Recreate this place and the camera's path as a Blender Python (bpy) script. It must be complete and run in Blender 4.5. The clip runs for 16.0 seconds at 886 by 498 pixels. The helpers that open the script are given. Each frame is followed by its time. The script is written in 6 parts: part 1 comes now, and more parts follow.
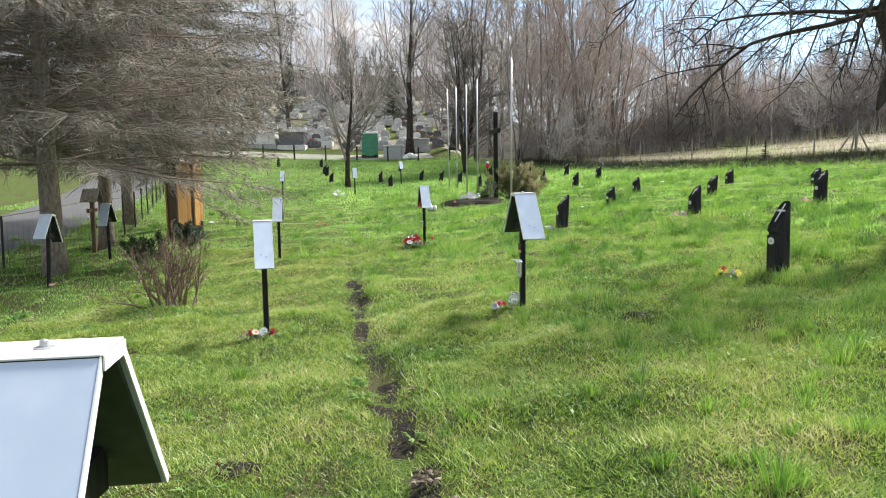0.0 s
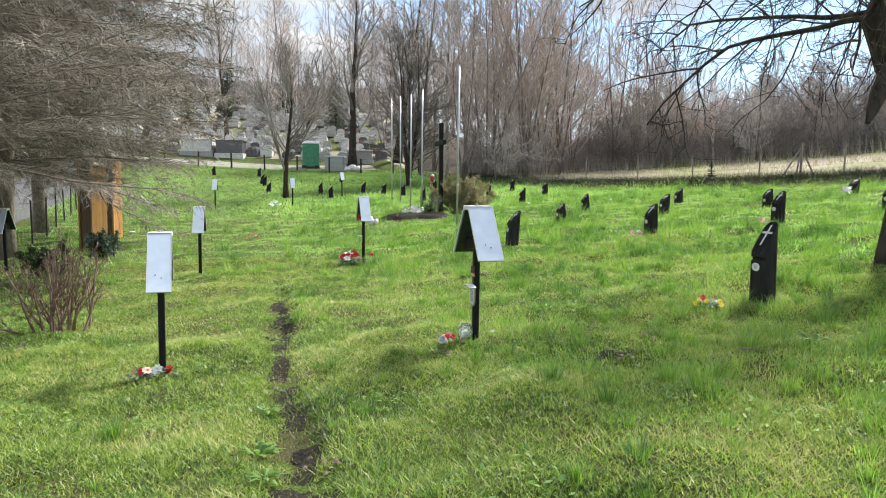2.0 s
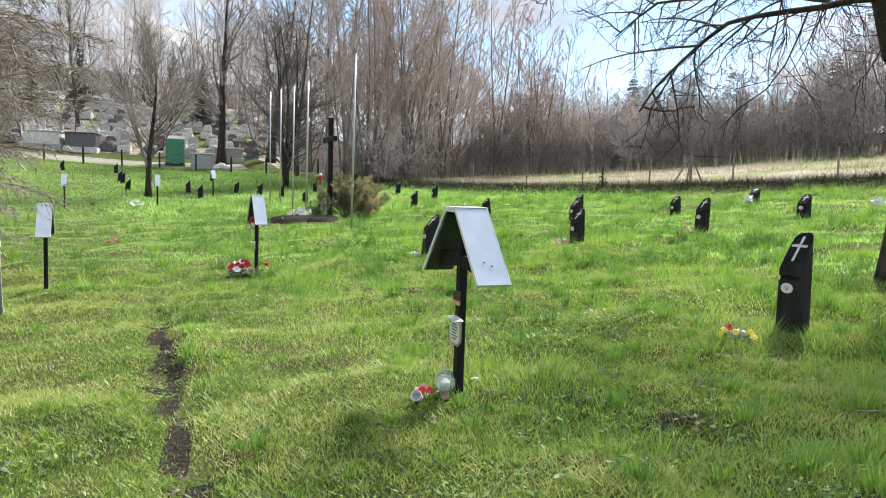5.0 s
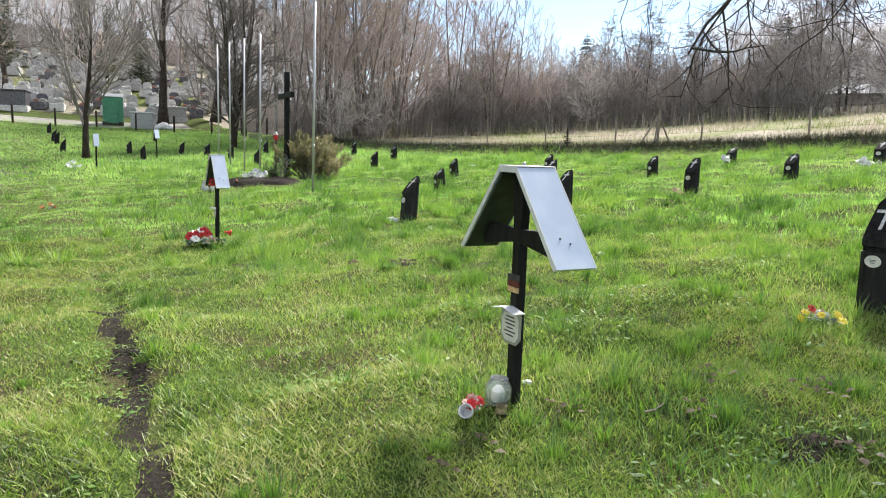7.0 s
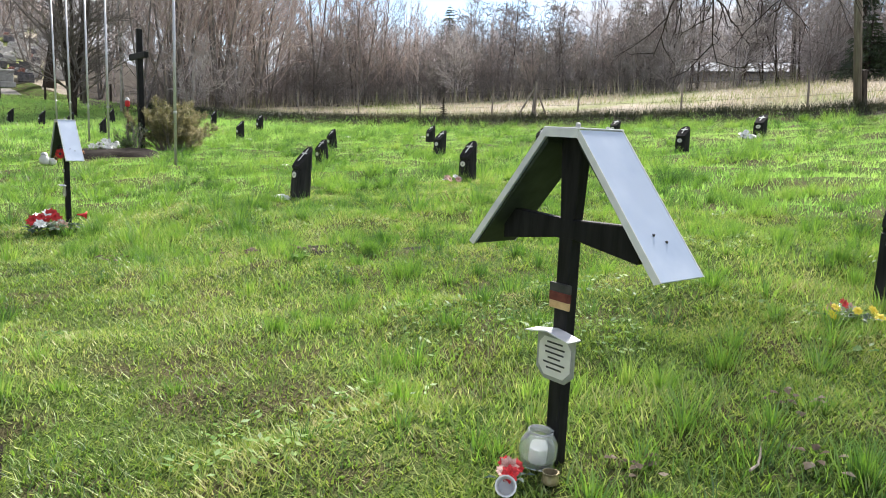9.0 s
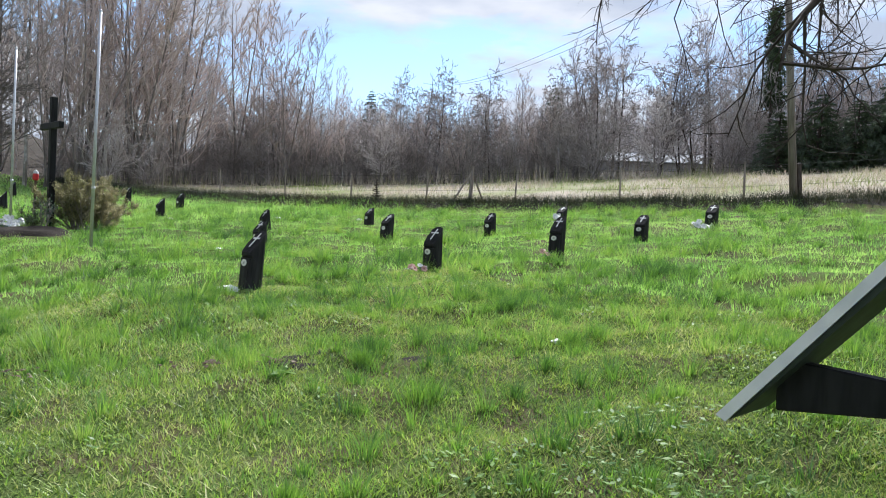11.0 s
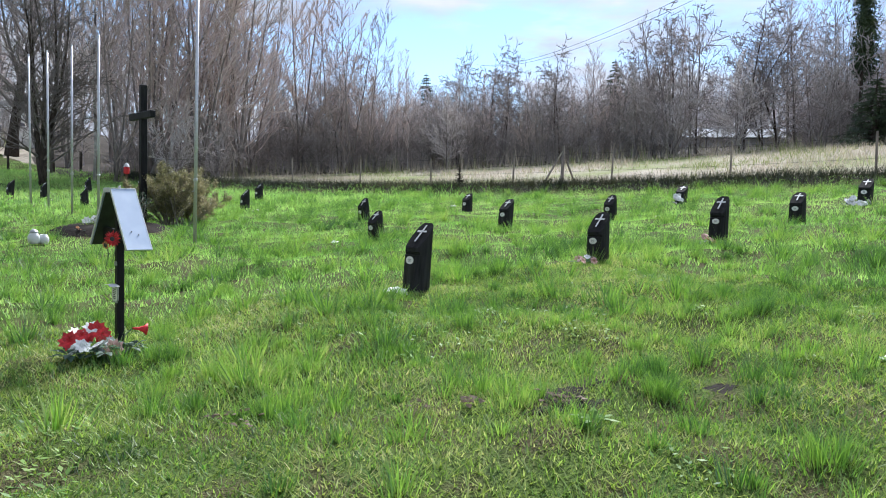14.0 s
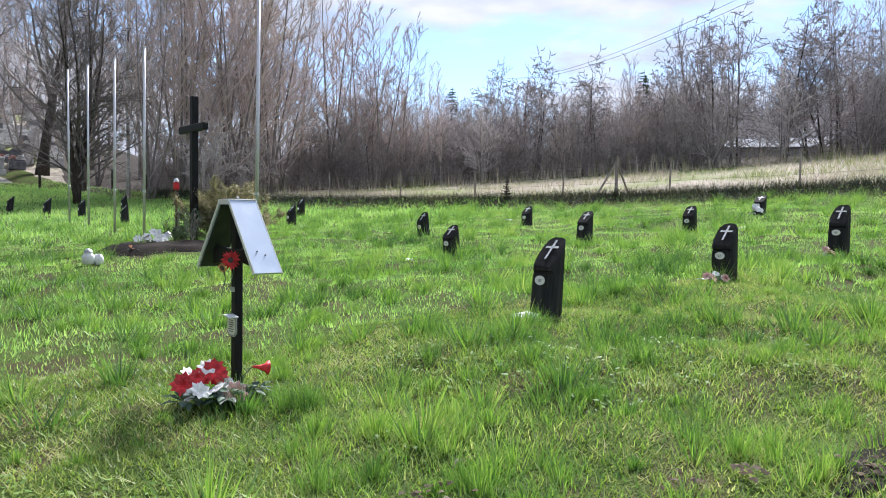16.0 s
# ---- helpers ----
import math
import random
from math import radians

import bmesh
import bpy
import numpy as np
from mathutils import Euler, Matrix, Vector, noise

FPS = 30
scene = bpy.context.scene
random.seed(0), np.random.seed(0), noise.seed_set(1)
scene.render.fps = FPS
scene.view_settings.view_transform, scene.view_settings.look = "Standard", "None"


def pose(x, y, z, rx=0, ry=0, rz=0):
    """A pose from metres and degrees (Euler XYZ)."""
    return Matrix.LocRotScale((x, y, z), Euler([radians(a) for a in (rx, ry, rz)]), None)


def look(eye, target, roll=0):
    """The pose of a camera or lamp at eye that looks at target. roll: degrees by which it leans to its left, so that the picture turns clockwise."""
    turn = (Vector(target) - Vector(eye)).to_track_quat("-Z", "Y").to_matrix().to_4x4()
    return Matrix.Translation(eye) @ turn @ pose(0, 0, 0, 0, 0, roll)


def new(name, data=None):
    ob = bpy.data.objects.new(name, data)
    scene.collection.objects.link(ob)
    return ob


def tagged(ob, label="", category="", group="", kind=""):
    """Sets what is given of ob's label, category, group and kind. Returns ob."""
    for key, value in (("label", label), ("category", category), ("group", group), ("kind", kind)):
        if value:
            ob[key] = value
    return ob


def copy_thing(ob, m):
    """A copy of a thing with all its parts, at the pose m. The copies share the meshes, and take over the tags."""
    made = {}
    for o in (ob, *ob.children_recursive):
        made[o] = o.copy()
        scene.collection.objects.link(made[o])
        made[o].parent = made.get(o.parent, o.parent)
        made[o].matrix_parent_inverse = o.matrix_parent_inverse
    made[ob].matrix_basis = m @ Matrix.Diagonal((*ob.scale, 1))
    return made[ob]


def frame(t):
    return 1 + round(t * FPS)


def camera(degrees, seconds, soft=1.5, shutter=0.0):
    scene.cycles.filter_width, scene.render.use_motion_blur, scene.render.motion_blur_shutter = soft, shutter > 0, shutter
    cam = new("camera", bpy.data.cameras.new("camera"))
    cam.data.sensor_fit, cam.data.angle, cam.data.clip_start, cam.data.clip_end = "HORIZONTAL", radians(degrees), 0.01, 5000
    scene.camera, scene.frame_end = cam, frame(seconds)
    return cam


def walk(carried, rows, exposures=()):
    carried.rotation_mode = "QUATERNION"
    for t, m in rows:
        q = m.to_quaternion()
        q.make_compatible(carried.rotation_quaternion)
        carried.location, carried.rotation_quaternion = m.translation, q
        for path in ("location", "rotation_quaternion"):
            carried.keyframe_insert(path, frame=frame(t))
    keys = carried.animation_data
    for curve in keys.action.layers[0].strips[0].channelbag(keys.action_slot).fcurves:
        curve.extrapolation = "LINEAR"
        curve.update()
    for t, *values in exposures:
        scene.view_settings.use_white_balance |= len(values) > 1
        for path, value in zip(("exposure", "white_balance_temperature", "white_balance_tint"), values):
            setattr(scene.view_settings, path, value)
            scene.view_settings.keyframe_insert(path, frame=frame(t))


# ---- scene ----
cam = camera(61.3, 16.0, 1.0)
METRES, EYE, TILT, LEAN, TURN = 12.1, 1.5, 0.0, 0.0, 0.0
ROWS = [
    (0.0, 0.0, 0.0, 0.0, -0.09, -5.6, 0.9),
    (0.5, -0.0035, 0.0272, -0.0018, -0.86, -5.05, 0.84),
    (1.0, 0.0022, 0.0588, -0.0026, -2.02, -4.6, 0.72),
    (1.5, 0.0035, 0.0872, -0.0047, -3.31, -4.46, 0.29),
    (2.0, 0.0022, 0.1153, -0.0049, -4.43, -4.52, -0.49),
    (2.5, -0.0006, 0.1467, -0.0091, -5.63, -4.51, -1.57),
    (3.0, -0.008, 0.1786, -0.0098, -7.21, -4.2, -2.51),
    (3.5, -0.0208, 0.2097, -0.0104, -9.14, -3.68, -2.87),
    (4.0, -0.03, 0.2405, -0.0111, -11.23, -3.32, -2.64),
    (6.5, -0.0611, 0.3871, -0.0139, -17.48, -6.26, -0.95),
    (7.0, -0.0645, 0.4134, -0.0157, -18.43, -6.85, -1.5),
    (7.5, -0.0645, 0.444, -0.0184, -19.93, -7.45, -2.21),
    (8.0, -0.0714, 0.4766, -0.0203, -22.34, -8.13, -2.67),
    (8.5, -0.0795, 0.5072, -0.0213, -25.41, -8.68, -2.63),
    (9.0, -0.0749, 0.5371, -0.0215, -29.16, -8.59, -1.88),
    (9.5, -0.0724, 0.5709, -0.019, -32.43, -7.06, -1.3),
    (12.0, -0.0848, 0.7269, -0.0206, -36.44, -1.02, -3.34),
    (12.5, -0.0906, 0.7553, -0.0203, -35.09, -1.78, -2.71),
    (13.0, -0.1045, 0.7847, -0.0219, -33.83, -2.61, -2.06),
    (13.5, -0.1135, 0.8162, -0.0239, -32.91, -3.19, -1.67),
    (14.0, -0.124, 0.8501, -0.0233, -32.36, -3.39, -1.43),
    (14.5, -0.1351, 0.8799, -0.024, -31.94, -3.23, -1.12),
    (15.0, -0.1408, 0.9127, -0.0268, -31.48, -2.93, -0.67),
    (15.5, -0.1465, 0.9462, -0.0283, -31.1, -2.6, -0.48),
    (16.0, -0.1574, 0.9755, -0.0273, -31.03, -2.27, -0.81),
]
walk(cam, [(t, pose(0, 0, EYE, TILT, LEAN, TURN) @ pose(METRES * x, METRES * y, METRES * z, 90 + pitch, roll, yaw)) for t, x, y, z, yaw, pitch, roll in ROWS],
     [(0.0, 1.10, 6400, 9), (7.0, 1.12, 6400, 12), (9.5, 1.16, 6350, 14), (12.0, 0.66, 5650, 11), (14.0, 0.88, 5700, 13), (16.0, 0.94, 5850, 16)])

# ---- world, sun, exposure ----
SUN_AZ, SUN_EL = 46.0, 46.0          # degrees right of +y, and above the horizon


def sky():
    w = bpy.data.worlds.new("spring_sky")
    scene.world = w
    w.use_nodes = True
    nt = w.node_tree
    nt.nodes.clear()
    L = nt.links.new
    out, bg = nt.nodes.new("ShaderNodeOutputWorld"), nt.nodes.new("ShaderNodeBackground")
    st = nt.nodes.new("ShaderNodeTexSky")
    st.sky_type, st.sun_disc = "NISHITA", False
    st.sun_elevation, st.sun_rotation = radians(SUN_EL), radians(SUN_AZ)
    st.air_density, st.dust_density, st.ozone_density = 1.0, 0.15, 2.0
    tc = nt.nodes.new("ShaderNodeTexCoord")
    mp = nt.nodes.new("ShaderNodeMapping")
    mp.inputs["Scale"].default_value = (1.0, 1.0, 3.4)
    n = nt.nodes.new("ShaderNodeTexNoise")
    n.inputs["Scale"].default_value, n.inputs["Detail"].default_value, n.inputs["Roughness"].default_value = 2.9, 9.0, 0.55
    ramp = nt.nodes.new("ShaderNodeValToRGB")
    ramp.color_ramp.elements[0].position, ramp.color_ramp.elements[1].position = 0.46, 0.57
    shade = nt.nodes.new("ShaderNodeTexNoise")
    shade.inputs["Scale"].default_value, shade.inputs["Detail"].default_value = 5.0, 6.0
    cc = nt.nodes.new("ShaderNodeValToRGB")
    cc.color_ramp.elements[0].position, cc.color_ramp.elements[0].color = 0.36, (3.3, 3.6, 4.1, 1)
    cc.color_ramp.elements[1].position, cc.color_ramp.elements[1].color = 0.62, (5.4, 5.4, 5.4, 1)
    mix = nt.nodes.new("ShaderNodeMix")
    mix.data_type = "RGBA"
    L(tc.outputs["Generated"], mp.inputs["Vector"])
    L(mp.outputs["Vector"], n.inputs["Vector"])
    L(mp.outputs["Vector"], shade.inputs["Vector"])
    # the clouds break open over the wood
    gap = nt.nodes.new("ShaderNodeVectorMath")
    gap.operation = "DISTANCE"
    gap.inputs[1].default_value = (math.sin(radians(31)), math.cos(radians(31)), 0.30)
    mp2 = nt.nodes.new("ShaderNodeMapping")
    mp2.inputs["Scale"].default_value = (1.0, 1.0, 1.6)
    L(tc.outputs["Generated"], mp2.inputs["Vector"])
    L(mp2.outputs["Vector"], gap.inputs[0])
    cover = nt.nodes.new("ShaderNodeMapRange")
    cover.inputs["From Min"].default_value, cover.inputs["From Max"].default_value = 0.03, 0.30
    cover.inputs["To Min"].default_value, cover.inputs["To Max"].default_value = -0.09, 0.07
    L(gap.outputs["Value"], cover.inputs["Value"])
    plus = nt.nodes.new("ShaderNodeMath")
    plus.operation = "ADD"
    L(n.outputs["Fac"], plus.inputs[0])
    L(cover.outputs["Result"], plus.inputs[1])
    L(plus.outputs[0], ramp.inputs["Fac"])
    L(shade.outputs["Fac"], cc.inputs["Fac"])
    L(ramp.outputs["Color"], mix.inputs["Factor"])
    L(st.outputs["Color"], mix.inputs["A"])
    L(cc.outputs["Color"], mix.inputs["B"])
    L(mix.outputs["Result"], bg.inputs["Color"])
    bg.inputs["Strength"].default_value = 0.098
    L(bg.outputs["Background"], out.inputs["Surface"])


sky()
sun = new("sun", bpy.data.lights.new("sun", "SUN"))
sun.data.energy, sun.data.angle, sun.data.color = 4.8, radians(10.0), (1.0, 0.95, 0.86)
_az, _el = radians(SUN_AZ), radians(SUN_EL)
sun.matrix_world = look((0, 0, 30), (-30 * math.sin(_az) * math.cos(_el), -30 * math.cos(_az) * math.cos(_el), 30 - 30 * math.sin(_el)))


# ---- materials ----
def mat(name, c1, c2, scale=20.0, rough=0.8, metal=0.0, bump=0.2, big=None, bigscale=1.5, vary=0.0, stretch=(1, 1, 1), spec=0.5, island=0.0, dist=0.01):
    """Two-scale noise colour with bump. vary: by object; island: by loose piece."""
    m = bpy.data.materials.new(name)
    m.use_nodes = True
    nt = m.node_tree
    L = nt.links.new
    b = nt.nodes["Principled BSDF"]
    b.inputs["Roughness"].default_value, b.inputs["Metallic"].default_value = rough, metal
    b.inputs["Specular IOR Level"].default_value = spec
    tc, mp = nt.nodes.new("ShaderNodeTexCoord"), nt.nodes.new("ShaderNodeMapping")
    mp.inputs["Scale"].default_value = stretch
    L(tc.outputs["Object"], mp.inputs["Vector"])
    n = nt.nodes.new("ShaderNodeTexNoise")
    n.inputs["Scale"].default_value, n.inputs["Detail"].default_value = scale, 6.0
    L(mp.outputs["Vector"], n.inputs["Vector"])
    r = nt.nodes.new("ShaderNodeValToRGB")
    r.color_ramp.elements[0].position, r.color_ramp.elements[1].position = 0.33, 0.67
    r.color_ramp.elements[0].color, r.color_ramp.elements[1].color = (*c1, 1), (*c2, 1)
    L(n.outputs["Fac"], r.inputs["Fac"])
    col = r.outputs["Color"]
    if big:
        n2 = nt.nodes.new("ShaderNodeTexNoise")
        n2.inputs["Scale"].default_value, n2.inputs["Detail"].default_value = bigscale, 3.0
        L(tc.outputs["Object"], n2.inputs["Vector"])
        r2 = nt.nodes.new("ShaderNodeValToRGB")
        r2.color_ramp.elements[0].position, r2.color_ramp.elements[1].position = 0.45, 0.62
        L(n2.outputs["Fac"], r2.inputs["Fac"])
        mx = nt.nodes.new("ShaderNodeMix")
        mx.data_type = "RGBA"
        L(r2.outputs["Color"], mx.inputs["Factor"])
        L(col, mx.inputs["A"])
        mx.inputs["B"].default_value = (*big, 1)
        col = mx.outputs["Result"]
    for amount, node, socket in ((vary, "ShaderNodeObjectInfo", "Random"), (island, "ShaderNodeNewGeometry", "Random Per Island")):
        if amount:
            oi, hs, mr = nt.nodes.new(node), nt.nodes.new("ShaderNodeHueSaturation"), nt.nodes.new("ShaderNodeMapRange")
            L(oi.outputs[socket], mr.inputs["Value"])
            mr.inputs["To Min"].default_value, mr.inputs["To Max"].default_value = 1 - amount, 1 + amount
            L(mr.outputs["Result"], hs.inputs["Value"])
            L(col, hs.inputs["Color"])
            col = hs.outputs["Color"]
    L(col, b.inputs["Base Color"])
    if bump:
        bp = nt.nodes.new("ShaderNodeBump")
        bp.inputs["Strength"].default_value, bp.inputs["Distance"].default_value = bump, dist
        L(n.outputs["Fac"], bp.inputs["Height"])
        L(bp.outputs["Normal"], b.inputs["Normal"])
    return m


def leaf_mat(name, cols, through_light=0.5, scale=0.6, scale2=6.0, rough=0.45, gloss=0.06):
    """Thin leaf or blade: diffuse and translucent, colours by loose piece and by patches on the ground."""
    m = bpy.data.materials.new(name)
    m.use_nodes = True
    nt = m.node_tree
    nt.nodes.clear()
    L = nt.links.new
    out = nt.nodes.new("ShaderNodeOutputMaterial")
    geo, tc = nt.nodes.new("ShaderNodeNewGeometry"), nt.nodes.new("ShaderNodeTexCoord")
    n1, n2 = nt.nodes.new("ShaderNodeTexNoise"), nt.nodes.new("ShaderNodeTexNoise")
    for n, s in ((n1, scale), (n2, scale2)):
        n.inputs["Scale"].default_value, n.inputs["Detail"].default_value = s, 3.0
        L(tc.outputs["Object"], n.inputs["Vector"])
    add = nt.nodes.new("ShaderNodeMath")
    add.operation = "MULTIPLY_ADD"
    L(geo.outputs["Random Per Island"], add.inputs[0])
    add.inputs[1].default_value = 0.55
    mm = nt.nodes.new("ShaderNodeMath")
    mm.operation = "MULTIPLY_ADD"
    L(n1.outputs["Fac"], mm.inputs[0])
    mm.inputs[1].default_value, mm.inputs[2].default_value = 1.6, -1.05
    m3 = nt.nodes.new("ShaderNodeMath")
    m3.operation = "MULTIPLY_ADD"
    L(n2.outputs["Fac"], m3.inputs[0])
    m3.inputs[1].default_value = 1.0
    L(mm.outputs[0], m3.inputs[2])
    L(m3.outputs[0], add.inputs[2])
    r = nt.nodes.new("ShaderNodeValToRGB")
    while len(r.color_ramp.elements) < len(cols):
        r.color_ramp.elements.new(0.5)
    for i, (pos, c) in enumerate(cols):
        r.color_ramp.elements[i].position, r.color_ramp.elements[i].color = pos, (*c, 1)
    L(add.outputs[0], r.inputs["Fac"])
    d, t, g = nt.nodes.new("ShaderNodeBsdfDiffuse"), nt.nodes.new("ShaderNodeBsdfTranslucent"), nt.nodes.new("ShaderNodeBsdfGlossy")
    g.inputs["Roughness"].default_value = rough
    hs = nt.nodes.new("ShaderNodeHueSaturation")
    hs.inputs["Saturation"].default_value, hs.inputs["Value"].default_value = 1.1, 1.25
    L(r.outputs["Color"], d.inputs["Color"])
    L(r.outputs["Color"], hs.inputs["Color"])
    L(hs.outputs["Color"], t.inputs["Color"])
    a, b = nt.nodes.new("ShaderNodeMixShader"), nt.nodes.new("ShaderNodeMixShader")
    a.inputs[0].default_value, b.inputs[0].default_value = through_light, gloss
    L(d.outputs[0], a.inputs[1])
    L(t.outputs[0], a.inputs[2])
    L(a.outputs[0], b.inputs[1])
    L(g.outputs[0], b.inputs[2])
    L(b.outputs[0], out.inputs["Surface"])
    return m


M_GROUND = mat("turf_soil", (0.040, 0.066, 0.017), (0.120, 0.170, 0.044), 55, 0.95, bump=1.0, big=(0.085, 0.078, 0.040), bigscale=2.0, spec=0.05, dist=0.03)
M_SOIL = mat("bare_soil", (0.012, 0.010, 0.008), (0.040, 0.033, 0.027), 30, 0.95, bump=0.9, big=(0.023, 0.019, 0.016), bigscale=4, spec=0.1, dist=0.02)
M_MEADOW = mat("dry_meadow_ground", (0.25, 0.222, 0.172), (0.38, 0.342, 0.275), 3, 0.95, bump=0.5, big=(0.16, 0.19, 0.06), bigscale=0.12, spec=0.1, dist=0.05)
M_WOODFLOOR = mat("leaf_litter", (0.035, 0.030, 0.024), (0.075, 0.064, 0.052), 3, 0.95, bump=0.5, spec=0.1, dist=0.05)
M_GRASS = leaf_mat("grass_blade", ((0.06, (0.040, 0.105, 0.022)), (0.32, (0.160, 0.300, 0.052)), (0.62, (0.275, 0.420, 0.084)), (0.96, (0.46, 0.47, 0.19))), scale2=4.0, gloss=0.07)
M_TURF = leaf_mat("turf_blade", ((0.05, (0.028, 0.060, 0.016)), (0.34, (0.150, 0.245, 0.044)), (0.62, (0.30, 0.385, 0.082)), (1.0, (0.48, 0.45, 0.22))), 0.4, 0.8, 9.0, gloss=0.025)
M_TUFT = leaf_mat("tussock_blade", ((0.08, (0.032, 0.085, 0.020)), (0.42, (0.115, 0.235, 0.042)), (0.75, (0.235, 0.390, 0.070)), (1.0, (0.35, 0.45, 0.12))), 0.46, gloss=0.09)
M_FARGRASS = leaf_mat("far_grass_blade", ((0.10, (0.130, 0.265, 0.066)), (0.45, (0.275, 0.480, 0.115)), (0.9, (0.385, 0.55, 0.165))), 0.52, scale=0.35, scale2=2.0)
M_STRAW = leaf_mat("dry_grass", ((0.2, (0.32, 0.278, 0.215)), (0.55, (0.48, 0.43, 0.345)), (0.72, (0.26, 0.27, 0.11)), (0.9, (0.15, 0.20, 0.05))), 0.35, 0.2, 2.0)
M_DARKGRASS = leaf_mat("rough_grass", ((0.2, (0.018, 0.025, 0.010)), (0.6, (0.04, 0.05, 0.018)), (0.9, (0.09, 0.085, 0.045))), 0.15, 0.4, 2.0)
M_WEED = leaf_mat("weed_leaf", ((0.2, (0.08, 0.17, 0.045)), (0.6, (0.18, 0.30, 0.075)), (0.9, (0.27, 0.38, 0.12))), 0.35, 1.0, 8.0, gloss=0.02)
M_TAR = mat("tarred_wood", (0.008, 0.008, 0.009), (0.030, 0.029, 0.030), 22, 0.6, bump=0.7, stretch=(1, 1, 0.12), vary=0.25, spec=0.2)
M_BLACKWOOD = mat("black_stained_wood", (0.006, 0.006, 0.007), (0.018, 0.018, 0.019), 30, 0.6, bump=0.4, stretch=(1, 1, 0.15), spec=0.2)
M_CUT = mat("black_cut_wood", (0.006, 0.006, 0.007), (0.020, 0.020, 0.020), 16, 0.8, bump=0.5, vary=0.2, spec=0.12)
M_WHITEPAINT = mat("worn_white_paint", (0.40, 0.41, 0.42), (0.78, 0.78, 0.77), 40, 0.6, bump=0.2)
M_TIN = mat("pale_painted_tin", (0.42, 0.51, 0.65), (0.58, 0.66, 0.78), 5, 0.33, metal=0.1, bump=0.05, big=(0.48, 0.56, 0.69), bigscale=3)
M_TINWHITE = mat("white_tin_edge", (0.66, 0.67, 0.68), (0.80, 0.80, 0.79), 12, 0.4, bump=0.05)
M_HOODIN = mat("dark_green_underside", (0.012, 0.020, 0.014), (0.028, 0.042, 0.030), 14, 0.6, bump=0.3)
M_POLE = mat("galvanised_steel", (0.50, 0.51, 0.53), (0.64, 0.65, 0.67), 30, 0.38, metal=0.55, bump=0.05)
M_ENAMEL = mat("white_enamel", (0.70, 0.69, 0.65), (0.80, 0.79, 0.75), 18, 0.3, bump=0.05)
M_BRASS = mat("dull_brass", (0.30, 0.25, 0.14), (0.46, 0.40, 0.25), 30, 0.45, metal=0.6, bump=0.1)
M_GREYTIN = mat("grey_zinc_plate", (0.30, 0.31, 0.32), (0.44, 0.45, 0.46), 18, 0.4, metal=0.4, bump=0.1)
M_INK = mat("dark_ink", (0.03, 0.03, 0.03), (0.06, 0.06, 0.06), 30, 0.6, bump=0)
M_BARK = mat("grey_brown_bark", (0.15, 0.131, 0.120), (0.31, 0.275, 0.250), 9, 0.9, bump=0.9, stretch=(1, 1, 0.25), vary=0.25, spec=0.15, dist=0.03)
M_TWIG = mat("bare_twigs", (0.36, 0.325, 0.305), (0.56, 0.515, 0.485), 5, 0.9, bump=0, vary=0.3, spec=0.15)
M_TWIGRED = mat("reddish_twigs", (0.44, 0.36, 0.32), (0.62, 0.53, 0.485), 5, 0.9, bump=0, vary=0.25, spec=0.15)
# paler and greyer than the near twigs: distance haze put into the colour
M_HAZEDTWIG = mat("hazed_far_twigs", (0.44, 0.40, 0.39), (0.62, 0.58, 0.57), 0.25, 0.95, bump=0, spec=0.05, island=0.35)
M_THICKET = mat("dark_thicket_twigs", (0.22, 0.195, 0.182), (0.40, 0.36, 0.34), 0.5, 0.95, bump=0, spec=0.05, island=0.4)
M_DARKBARK = mat("dark_bark", (0.030, 0.025, 0.021), (0.085, 0.068, 0.056), 10, 0.9, bump=0.9, stretch=(1, 1, 0.3), spec=0.15, dist=0.03)
M_REDSTEM = mat("reddish_brown_stems", (0.13, 0.085, 0.065), (0.25, 0.18, 0.145), 12, 0.85, bump=0.2, spec=0.2, island=0.25)
M_BIRCH = mat("birch_bark", (0.34, 0.31, 0.28), (0.70, 0.66, 0.61), 7, 0.8, bump=0.3, stretch=(1, 1, 0.8), big=(0.10, 0.08, 0.07), bigscale=1.2)
M_SPRUCEBARK = mat("spruce_bark", (0.19, 0.155, 0.130), (0.36, 0.305, 0.265), 16, 0.95, bump=1.0, stretch=(1, 1, 0.5), spec=0.1, dist=0.02)
M_DEADTWIG = mat("dead_spruce_twigs", (0.145, 0.126, 0.110), (0.33, 0.293, 0.258), 1.3, 0.95, bump=0, spec=0.1, island=0.5)
M_NEEDLE = leaf_mat("needles", ((0.2, (0.020, 0.040, 0.014)), (0.6, (0.045, 0.080, 0.025)), (0.9, (0.085, 0.12, 0.04))), 0.25, 0.3, 2.0)
M_OCHRENEEDLE = leaf_mat("ochre_needles", ((0.2, (0.09, 0.08, 0.03)), (0.6, (0.16, 0.14, 0.05)), (0.9, (0.23, 0.20, 0.09))), 0.25, 0.3, 2.0)
M_BUSHLEAF = leaf_mat("bush_leaf", ((0.2, (0.14, 0.138, 0.060)), (0.55, (0.27, 0.25, 0.125)), (0.95, (0.46, 0.41, 0.25))), 0.4, 1.0, 6.0)
M_ASPHALT = mat("asphalt", (0.075, 0.075, 0.08), (0.13, 0.13, 0.135), 12, 0.9, bump=0.3, big=(0.10, 0.10, 0.10), bigscale=0.4, spec=0.1)
